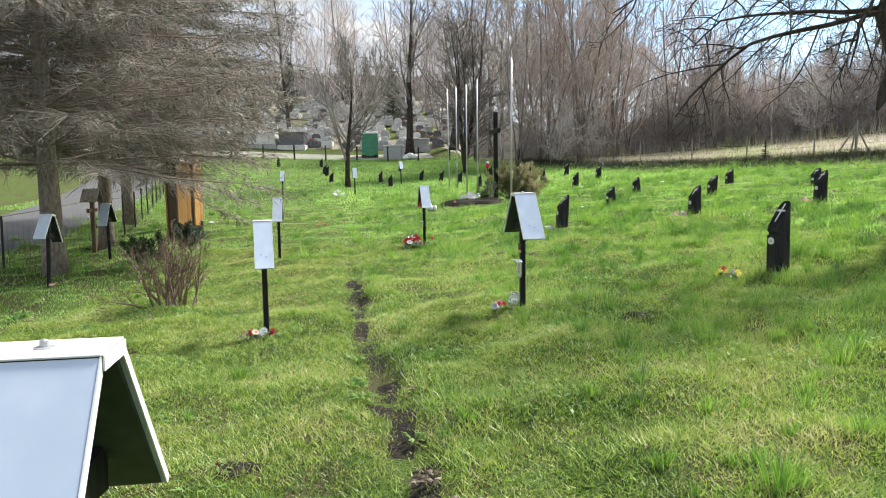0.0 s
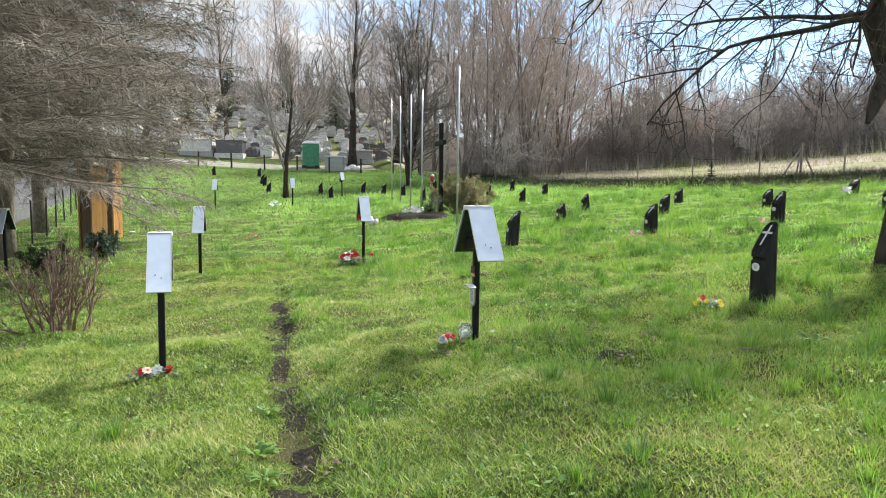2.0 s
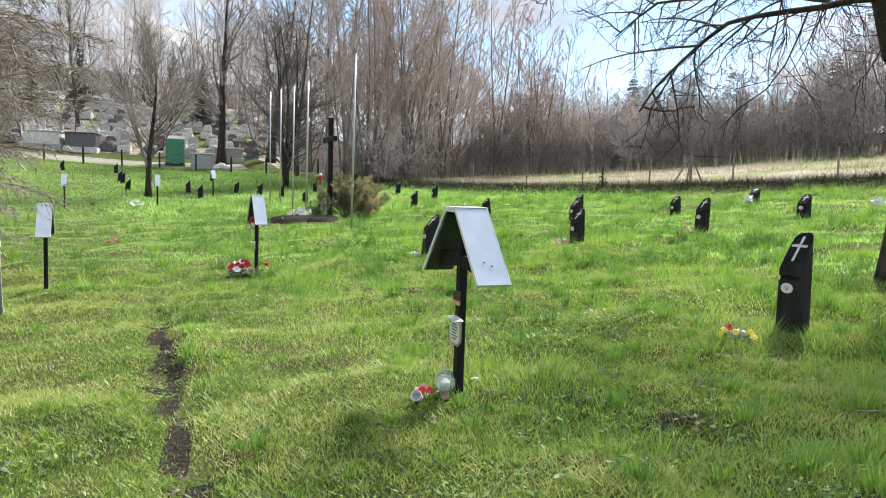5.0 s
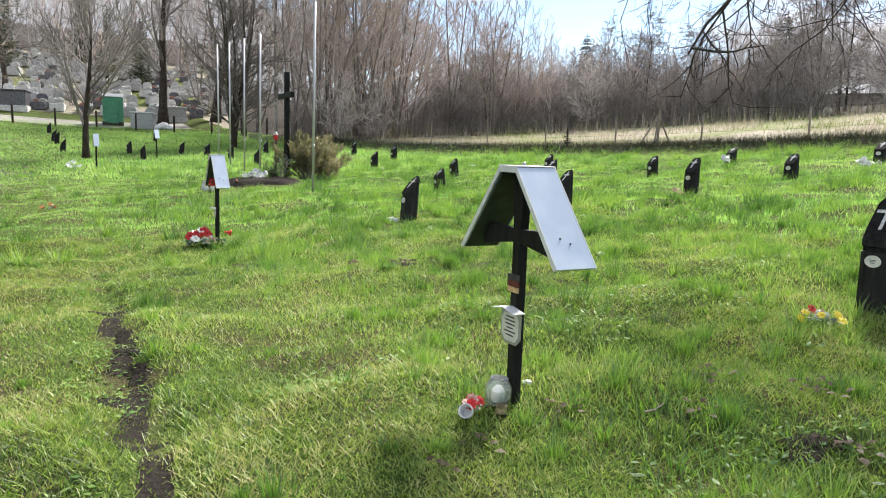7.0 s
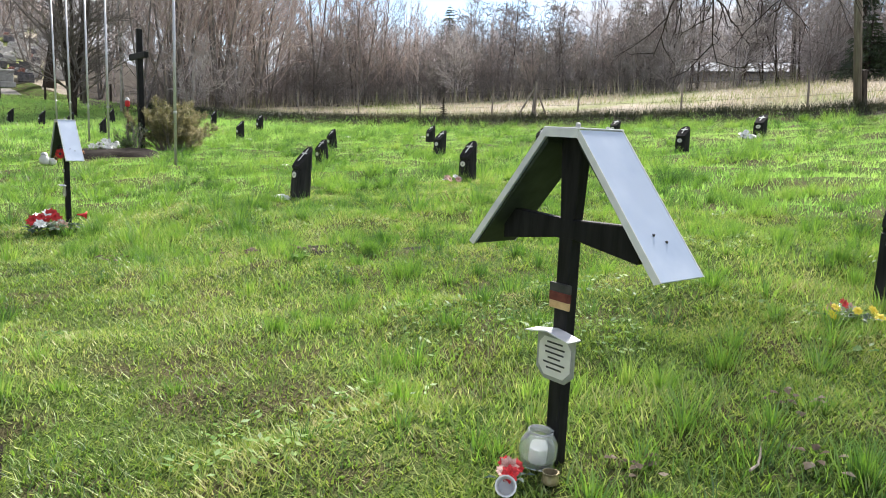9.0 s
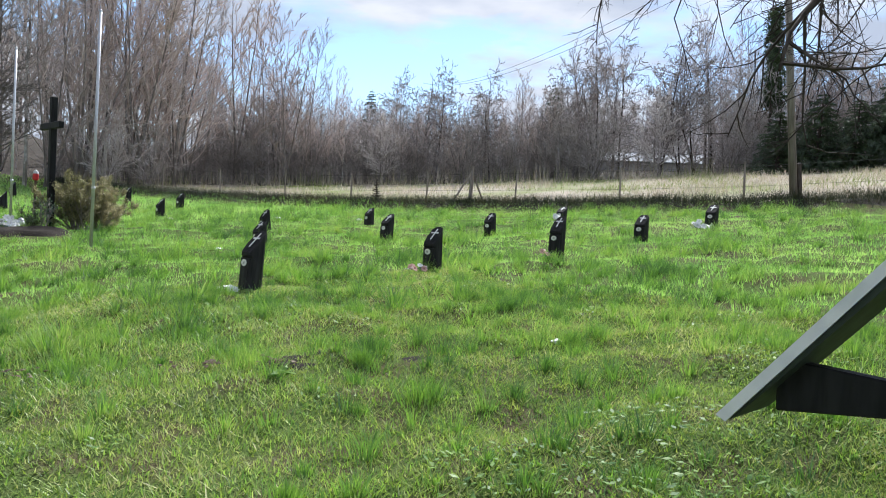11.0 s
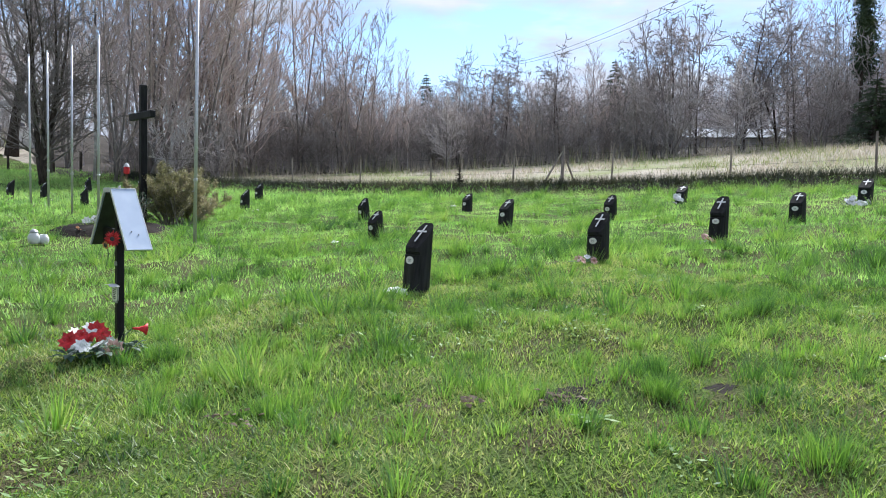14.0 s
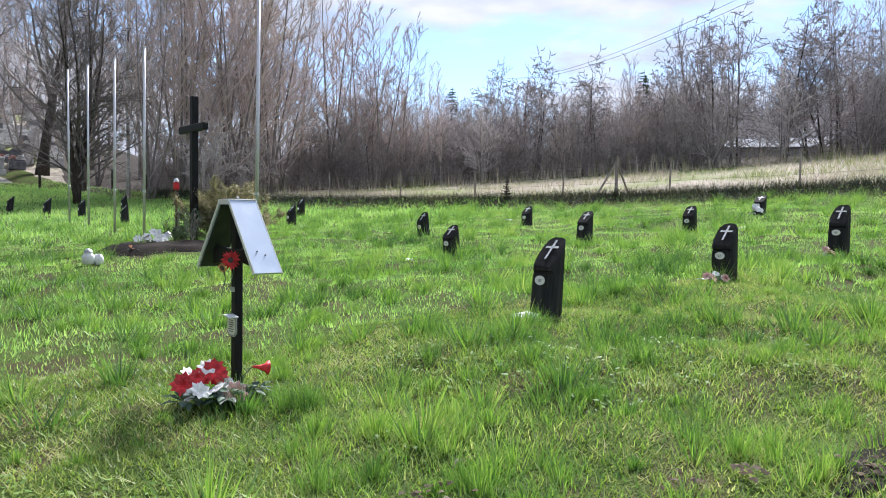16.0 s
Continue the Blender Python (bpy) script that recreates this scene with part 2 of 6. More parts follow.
M_GRAVEL = mat("pale_gravel", (0.20, 0.188, 0.17), (0.34, 0.32, 0.29), 8, 0.95, bump=0.4, big=(0.24, 0.23, 0.20), bigscale=0.4)
M_ORANGEWOOD = mat("oiled_pine", (0.34, 0.165, 0.045), (0.50, 0.27, 0.085), 18, 0.6, bump=0.3, stretch=(1, 1, 0.1))
M_BROWNWOOD = mat("dark_brown_wood", (0.085, 0.050, 0.030), (0.16, 0.095, 0.058), 18, 0.7, bump=0.4, stretch=(1, 1, 0.1))
M_GREYWOOD = mat("weathered_wood", (0.16, 0.135, 0.11), (0.31, 0.27, 0.23), 18, 0.9, bump=0.5, stretch=(1, 1, 0.1), vary=0.2)
M_WIRE = mat("dark_wire", (0.03, 0.035, 0.03), (0.07, 0.075, 0.065), 30, 0.6, metal=0.4, bump=0)
M_STONE = mat("pale_gravestone", (0.42, 0.41, 0.40), (0.62, 0.61, 0.59), 6, 0.7, bump=0.2, vary=0.3)
M_DARKSTONE = mat("dark_granite", (0.06, 0.058, 0.065), (0.14, 0.135, 0.15), 8, 0.35, bump=0.05, vary=0.3)
M_GREENPLASTIC = mat("green_plastic", (0.045, 0.22, 0.12), (0.08, 0.30, 0.17), 5, 0.5, bump=0.05)
M_SACK = mat("white_plastic", (0.66, 0.67, 0.68), (0.82, 0.82, 0.82), 9, 0.5, bump=0.3)
M_SHEDWALL = mat("pale_shed_wall", (0.34, 0.35, 0.36), (0.48, 0.48, 0.49), 2, 0.8, bump=0.1)
M_SHEDROOF = mat("tin_roof", (0.22, 0.24, 0.26), (0.32, 0.34, 0.36), 2, 0.85, bump=0.05, spec=0.1)
M_RED = mat("red_petals", (0.42, 0.012, 0.018), (0.70, 0.035, 0.04), 30, 0.6, bump=0.3, island=0.25)
M_WHITEPETAL = mat("white_petals", (0.66, 0.66, 0.64), (0.84, 0.84, 0.82), 30, 0.6, bump=0.2, island=0.12)
M_PINK = mat("faded_pink_petals", (0.50, 0.25, 0.21), (0.70, 0.46, 0.40), 30, 0.7, bump=0.2, island=0.2)
M_YELLOW = mat("yellow_petals", (0.70, 0.52, 0.03), (0.85, 0.68, 0.06), 30, 0.6, bump=0.2)
M_ORANGE = mat("dried_orange_petals", (0.36, 0.15, 0.05), (0.60, 0.30, 0.12), 30, 0.8, bump=0.3)
M_GOLD = mat("faded_gold_ribbon", (0.55, 0.36, 0.16), (0.68, 0.48, 0.25), 30, 0.8, bump=0.2)
M_RUST = mat("faded_red_ribbon", (0.10, 0.022, 0.016), (0.17, 0.045, 0.03), 30, 0.8, bump=0.2)
M_ARTLEAF = leaf_mat("artificial_leaf", ((0.2, (0.03, 0.06, 0.04)), (0.6, (0.06, 0.11, 0.07)), (0.9, (0.13, 0.17, 0.13))), 0.15, 2.0, 9.0)
M_LEAFDRY = leaf_mat("dead_leaf", ((0.2, (0.085, 0.066, 0.048)), (0.6, (0.165, 0.132, 0.10)), (0.9, (0.30, 0.255, 0.205))), 0.1, 2.0, 9.0, gloss=0.0)


def glass_mat():
    m = bpy.data.materials.new("lantern_glass")
    m.use_nodes = True
    b = m.node_tree.nodes["Principled BSDF"]
    b.inputs["Base Color"].default_value = (0.90, 0.94, 0.93, 1)
    b.inputs["Transmission Weight"].default_value, b.inputs["Roughness"].default_value, b.inputs["IOR"].default_value = 0.85, 0.12, 1.45
    return m


M_GLASS = glass_mat()
rng = np.random.default_rng(7)


# ---- mesh helpers ----
class Bag:
    """Vertices and faces gathered for one mesh."""

    def __init__(self):
        self.v, self.f, self.n = [], [], 0

    def add(self, verts, faces):
        verts = np.asarray(verts, float)
        self.v.append(verts)
        self.f.append([tuple(int(i) + self.n for i in f) for f in faces])
        self.n += len(verts)

    def tube(self, pts, radii, sides=5, cap=True):
        pts = np.asarray(pts, float)
        k = len(pts)
        d = np.gradient(pts, axis=0)
        d /= np.linalg.norm(d, axis=1)[:, None] + 1e-9
        ref = np.array([0.0, 0.0, 1.0]) if abs(d[0, 2]) < 0.8 else np.array([1.0, 0.0, 0.0])
        a = np.cross(d, ref)
        a /= np.linalg.norm(a, axis=1)[:, None] + 1e-9
        b = np.cross(d, a)
        ang = np.arange(sides) * 2 * math.pi / sides
        ring = pts[:, None] + np.asarray(radii, float)[:, None, None] * (np.cos(ang)[None, :, None] * a[:, None] + np.sin(ang)[None, :, None] * b[:, None])
        faces = []
        for i in range(k - 1):
            for j in range(sides):
                j2 = (j + 1) % sides
                faces.append((i * sides + j, i * sides + j2, (i + 1) * sides + j2, (i + 1) * sides + j))
        if cap:
            faces.append(tuple(range(sides))[::-1])
            faces.append(tuple((k - 1) * sides + j for j in range(sides)))
        self.add(ring.reshape(-1, 3), faces)

    def spikes(self, start, end, r, bend=0.0):
        """Thin three-sided needles from start to end, all at once."""
        start, end = np.asarray(start, float), np.asarray(end, float)
        n = len(start)
        if not n:
            return
        d = end - start
        d /= np.linalg.norm(d, axis=1)[:, None] + 1e-9
        a = np.cross(d, np.array([0.31, 0.17, 0.93]))
        a /= np.linalg.norm(a, axis=1)[:, None] + 1e-9
        b = np.cross(d, a)
        r = np.broadcast_to(np.asarray(r, float), (n,))[:, None]
        v = np.stack([start + a * r, start + (-0.5 * a + 0.87 * b) * r, start + (-0.5 * a - 0.87 * b) * r, end], 1).reshape(-1, 3)
        base = (np.arange(n) * 4)[:, None]
        f = np.concatenate([base + np.array([[0, 1, 3]]), base + np.array([[1, 2, 3]]), base + np.array([[2, 0, 3]])])
        self.v.append(v)
        self.f.append((f + self.n).tolist())
        self.n += len(v)

    def tris(self, v, f):
        self.v.append(v)
        self.f.append((np.asarray(f) + self.n).tolist())
        self.n += len(v)

    def mesh(self, name):
        me = bpy.data.meshes.new(name)
        v = np.concatenate(self.v) if self.v else np.zeros((0, 3))
        me.from_pydata(v.tolist(), [], [f for g in self.f for f in g])
        me.validate()
        me.update()
        return me


def part(name, src, material, parent=None, label="", smooth=False, m=None):
    """One mesh object from a Bag, a bmesh or a mesh, under a thing or under a part."""
    if isinstance(src, Bag):
        me = src.mesh(name)
    elif isinstance(src, bmesh.types.BMesh):
        me = bpy.data.meshes.new(name)
        src.to_mesh(me)
        src.free()
    else:
        me = src
    if material and not me.materials:
        me.materials.append(material)
    if smooth:
        me.polygons.foreach_set("use_smooth", [True] * len(me.polygons))
    ob = new(name, me)
    if parent:
        ob.parent = parent
    if m is not None:
        ob.matrix_basis = m
    if label:
        ob["label"] = label
    return ob


def box(bm, size, m=Matrix(), bevel=0.0):
    """A box of that size centred on m, with softened edges."""
    g = bmesh.ops.create_cube(bm, size=1.0, matrix=m @ Matrix.Diagonal((*size, 1)))
    if bevel:
        es = list({e for v in g["verts"] for e in v.link_edges})
        bmesh.ops.bevel(bm, geom=es, offset=bevel, segments=1, affect="EDGES")
    return bm


def boxed(size, m=Matrix(), bevel=0.0):
    return box(bmesh.new(), size, m, bevel)


def prism(outline, depth, m=Matrix(), bevel=0.0):
    """An outline in the y-z plane, made depth thick along x."""
    bm = bmesh.new()
    vs = [bm.verts.new(m @ Vector((-depth / 2, y, z))) for y, z in outline]
    face = bm.faces.new(vs)
    ext = bmesh.ops.extrude_face_region(bm, geom=[face])
    move = m.to_3x3() @ Vector((depth, 0, 0))
    bmesh.ops.translate(bm, verts=[v for v in ext["geom"] if isinstance(v, bmesh.types.BMVert)], vec=move)
    bmesh.ops.recalc_face_normals(bm, faces=bm.faces)
    if bevel:
        bmesh.ops.bevel(bm, geom=list(bm.edges), offset=bevel, segments=1, affect="EDGES")
    return bm


def lathe(profile, sides=16, m=Matrix()):
    """A turned shape about z from (radius, height) pairs."""
    bm = bmesh.new()
    rings = [[bm.verts.new(m @ Vector((r * math.cos(2 * math.pi * j / sides), r * math.sin(2 * math.pi * j / sides), z))) for j in range(sides)] for r, z in profile]
    for a, b in zip(rings, rings[1:]):
        for j in range(sides):
            bm.faces.new((a[j], a[(j + 1) % sides], b[(j + 1) % sides], b[j]))
    bm.faces.new(rings[0][::-1])
    bm.faces.new(rings[-1])
    return bm


def empty(name, m, label, category, group="", kind=""):
    ob = new(name)
    ob.empty_display_size = 0.1
    ob.matrix_basis = m
    return tagged(ob, label, category, group, kind)


# ---- the lie of the land ----
def lattice(ix, iy, seed):
    h = (ix.astype(np.int64) * 374761393 + iy.astype(np.int64) * 668265263 + seed * 982451653) & 0xFFFFFFFF
    h = ((h ^ (h >> 13)) * 1274126177) & 0xFFFFFFFF
    return ((h ^ (h >> 16)) & 0xFFFF) / 65535.0


def vnoise(x, y, s, seed=0):
    """Smooth value noise, 0 to 1, with cells s metres wide."""
    x, y = np.asarray(x, float) / s, np.asarray(y, float) / s
    ix, iy = np.floor(x), np.floor(y)
    fx, fy = x - ix, y - iy
    fx, fy = fx * fx * (3 - 2 * fx), fy * fy * (3 - 2 * fy)
    a, b = lattice(ix, iy, seed), lattice(ix + 1, iy, seed)
    c, d = lattice(ix, iy + 1, seed), lattice(ix + 1, iy + 1, seed)
    return (a * (1 - fx) + b * fx) * (1 - fy) + (c * (1 - fx) + d * fx) * fy


def above(v, a, w):
    return np.where(v > a, a + w * (1 - np.exp(-np.maximum(v - a, 0) / w)), v)


def smooth01(v):
    v = np.clip(v, 0, 1)
    return v * v * (3 - 2 * v)


def trail_x(y):
    """The line of the worn footpath."""
    return 0.55 - 0.19 * y + 0.002 * y * y


# x, y, height, lean, rise of the ground round it
LOGS = ((4.19, 9.30, 0.90, 0, 0.01), (2.80, 17.62, 0.80, 4, 0.06), (5.30, 23.45, 0.57, -6, 0.03), (7.28, 27.98, 0.63, -7, -0.02), (6.11, 18.13, 0.74, 0, -0.01), (8.40, 23.35, 0.65, 3, 0.02),
        (10.95, 28.6, 0.58, 0, -0.07), (9.38, 18.6, 0.80, 2, -0.06), (11.75, 23.55, 0.61, -3, -0.11), (14.7, 23.9, 0.51, 5, 0.01), (12.6, 19.2, 0.61, 0, -0.06), (15.65, 19.5, 0.57, 2, 0.01))
HOODS = ((-0.86, 1.58, 1.325, 0), (-2.03, 8.42, 1.30, 0), (-3.6, 16.4, 1.33, 0), (-0.42, 17.1, 1.35, 0), (0.935, 8.78, 1.34, 1), (-7.85, 37.0, 1.42, 0), (-4.4, 37.9, 1.42, 0),
         (-2.4, 44.3, 1.42, -7), (-8.1, 18.1, 1.36, 3), (-7.4, 13.9, 1.38, -8))


def land(x, y):
    """Height of the ground without its small bumps."""
    x, y = np.asarray(x, float), np.asarray(y, float)
    X = -above(-above(x, 26.0, 26.0), 16.0, 8.0) / 10
    Y = -above(-above(y, 62.0, 16.0), 4.0, 10.0) / 10
    z = -0.1037 + 0.8452 * X - 0.1006 * Y + 0.2072 * X * X - 0.1171 * X * Y + 0.0803 * Y * Y
    r = np.maximum(np.hypot(x, y) - 70, 0)
    z = z + np.where(x > 4, 0.10 * r * np.exp(-r / 160), 0.0) * smooth01((x - 4) / 10)
    up = np.maximum(y - 66, 0)
    z = z + 0.20 * up * (1 - np.exp(-up / 12)) * smooth01((16 - x) / 14) * np.exp(-np.maximum(up - 90, 0) / 90)
    return z


OAK_RISE = 0.14      # the ground swells round the old tree


def ground(x, y):
    x, y = np.asarray(x, float), np.asarray(y, float)
    z = land(x, y)
    near = smooth01((33 - np.hypot(x, y - 8)) / 15)
    for p in LOGS:
        z = z + p[4] * np.exp(-((x - p[0]) ** 2 + (y - p[1]) ** 2) / 2.5)
    for p in LOGS + HOODS:
        near = near * (1 - np.exp(-((x - p[0]) ** 2 + (y - p[1]) ** 2) / 0.2))
    z = z + near * (0.15 * (vnoise(x, y, 1.5, 3) - 0.5) + 0.13 * (vnoise(x, y, 0.55, 4) - 0.5))
    z = z + OAK_RISE * np.exp(-((x - 6.64) ** 2 + (y - 10.55) ** 2) / 2.0)
    d = np.abs(x - trail_x(y))
    z = z - 0.085 * np.exp(-(d / 0.20) ** 2) * smooth01((19 - y) / 5)
    z = z + 0.23 * np.exp(-((x - 1.3) ** 2 / 1.8 + (y - 28.6) ** 2 / 1.6))
    b = bank(x, y)
    return z + 0.28 * np.exp(-((b - 0.3) / 0.7) ** 2)


def bank(x, y):
    """Signed distance beyond the field's edge bank; positive on the meadow side."""
    xe = np.where(y < 33, 16.0 + (33 - y) * 0.36, 16.0 - (y - 33) * 0.40)
    side = (x - xe) * 0.93
    return side


def gz(x, y):
    return float(ground(x, y))


# ---- ground sheet ----
def steps(lo, hi, fine, grow, far):
    a, s, out = hi, fine, []
    while a < far:
        a += s
        s *= grow
        out.append(a)
    b, s, low = lo, fine, []
    while b > -far:
        b -= s
        s *= grow
        low.append(b)
    return np.array(low[::-1] + list(np.arange(lo, hi + 1e-6, fine)) + out)


def soil_patch(x, y):
    """0 to 1 where the turf is worn away to bare soil."""
    d = np.abs(x - trail_x(y) - 0.10 * (vnoise(y, x * 0, 1.1, 9) - 0.5))
    t = np.exp(-(d / 0.17) ** 2) * smooth01((15.5 - y) / 3) * smooth01((vnoise(x, y, 0.95, 11) - 0.22) / 0.2)
    for px, py, r in ((-1.26, 4.35, 0.20), (1.95, 13.9, 0.22), (2.75, 8.55, 0.16), (2.2, 6.3, 0.16), (1.3, 27.9, 1.0), (0.4, 3.6, 0.16), (2.6, 13.3, 0.3), (-3.2, 7.0, 0.16)):
        t = np.maximum(t, np.exp(-((x - px) ** 2 + ((y - py) * 1.3) ** 2) / (r * r)) * (0.55 + 0.6 * vnoise(x, y, 0.2, 12)))
    return t


def wood_edge(x, y):
    """Positive inside the wood beyond the meadow."""
    a = np.degrees(np.arctan2(x, y))
    r = np.hypot(x, y)
    lim = 59 + 4 * np.sin(a / 9.0) + np.where(a > 30, (a - 30) * 0.12, 0)
    return np.where(a > 2, r - lim, -5.0)


def make_ground():
    xs, ys = steps(-7, 13, 0.17, 1.06, 900), steps(0, 28, 0.17, 1.06, 900)
    X, Y = np.meshgrid(xs, ys, indexing="ij")
    Z = ground(X, Y)
    v = np.stack([X, Y, Z], -1).reshape(-1, 3)
    nx, ny = len(xs), len(ys)
    i = (np.arange(nx - 1)[:, None] * ny + np.arange(ny - 1)[None]).ravel()
    f = np.stack([i, i + ny, i + ny + 1, i + 1], 1)
    me = bpy.data.meshes.new("ground")
    me.from_pydata(v.tolist(), [], f.tolist())
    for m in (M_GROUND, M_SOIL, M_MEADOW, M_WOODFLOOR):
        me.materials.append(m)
    c = v[f].mean(1)
    cx, cy = c[:, 0], c[:, 1]
    b = bank(cx, cy)
    slot = np.zeros(len(f), int)
    slot[(soil_patch(cx, cy) > 0.84) & (cy > 3.0) & (cy < 30)] = 1
    slot[(b > 0.6) & (cy < 75)] = 2
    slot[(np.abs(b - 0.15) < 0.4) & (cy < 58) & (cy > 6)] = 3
    slot[(cy > 74) & (cx < 16)] = np.where(cy[(cy > 74) & (cx < 16)] > 108, 3, 2)
    slot[(wood_edge(cx, cy) > -1) | (np.hypot(cx, cy) > 190)] = 3
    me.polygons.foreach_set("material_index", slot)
    me.polygons.foreach_set("use_smooth", [True] * len(f))
    ob = new("ground", me)
    tagged(ob, "uneven green grassy ground of a hillside graveyard", "ground", kind="structure")


make_ground()


# ---- grass ----
def blades(name, x, y, h, w, lean, material, label, curved=True, away=None):
    """Grass blades at x, y: height h, width w; one object of stuff."""
    n = len(x)
    z = ground(x, y)
    a = rng.uniform(0, 2 * math.pi, n)
    ca, sa = np.cos(a), np.sin(a)
    fa = a + rng.normal(1.57, 0.6, n)
    if away is not None:
        fa = away + rng.normal(0, 0.5, n)
    fx, fy = np.cos(fa) * lean * h, np.sin(fa) * lean * h
    p = np.stack([x, y, z], 1)
    side = np.stack([ca, sa, 0 * a], 1) * (w / 2)[:, None]
    up = np.stack([0 * a, 0 * a, h], 1)
    bow = np.stack([fx, fy, 0 * a], 1)
    if curved:
        mid = p + 0.55 * up + 0.35 * bow
        tip = p + up * 0.93 + bow
        v = np.stack([p - side, p + side, mid + side * 0.5, mid - side * 0.5, tip], 1).reshape(-1, 3)
        f = (np.arange(n) * 5)[:, None, None] + np.array([[[0, 1, 2], [0, 2, 3], [3, 2, 4]]])
    else:
        v = np.stack([p - side, p + side, p + up + bow], 1).reshape(-1, 3)
        f = (np.arange(n) * 3)[:, None, None] + np.array([[[0, 1, 2]]])
    f = f.reshape(-1, 3)
    me = bpy.data.meshes.new(name)
    me.vertices.add(len(v))
    me.vertices.foreach_set("co", v.ravel())
    me.loops.add(f.size)
    me.loops.foreach_set("vertex_index", f.ravel())
    me.polygons.add(len(f))
    me.polygons.foreach_set("loop_start", np.arange(0, f.size, 3))
    me.update(calc_edges=True)
    me.materials.append(material)
    ob = new(name, me)
    return tagged(ob, label, "grass", kind="stuff")


def lushness(x, y):
    """Where the grass stands taller: uneven patches, more on the slope right of the path."""
    n = 0.5 * vnoise(x, y, 1.3, 21) + 0.3 * vnoise(x, y, 0.5, 22) + 0.2 * vnoise(x, y, 4.0, 23)
    right = smooth01((x - trail_x(y) - 2.0 + 0.13 * y) / 1.6)
    verge = np.exp(-((x - trail_x(y) - 0.35) / 0.28) ** 2) * smooth01((16 - y) / 4)
    return np.clip(n * (0.55 + 0.75 * right) + 0.35 * verge, 0, 1.2)


def wild(x, y):
    """0 on the trodden short turf beside the path, 1 on the tussocky slope."""
    verge = np.exp(-((x - trail_x(y) - 0.38) / 0.22) ** 2) * smooth01((17 - y) / 4)
    return 0.12 + 0.55 * verge + 0.88 * (1 - verge) * smooth01((x - trail_x(y) - 1.5 + 0.07 * y + 0.8 * (vnoise(x, y, 1.7, 25) - 0.5)) / 1.4)


def scatter(x0, x1, y0, y1, density, keep):
    n = int((x1 - x0) * (y1 - y0) * density)
    x, y = rng.uniform(x0, x1, n), rng.uniform(y0, y1, n)
    k = keep(x, y)
    return x[k], y[k]


def zone1(x, y):
    return (np.abs(x - 0.4) < 6.2) & (y > 1.2) & (y < 18.5) & (np.abs(x + 0.0) < 1.2 + 0.85 * y)


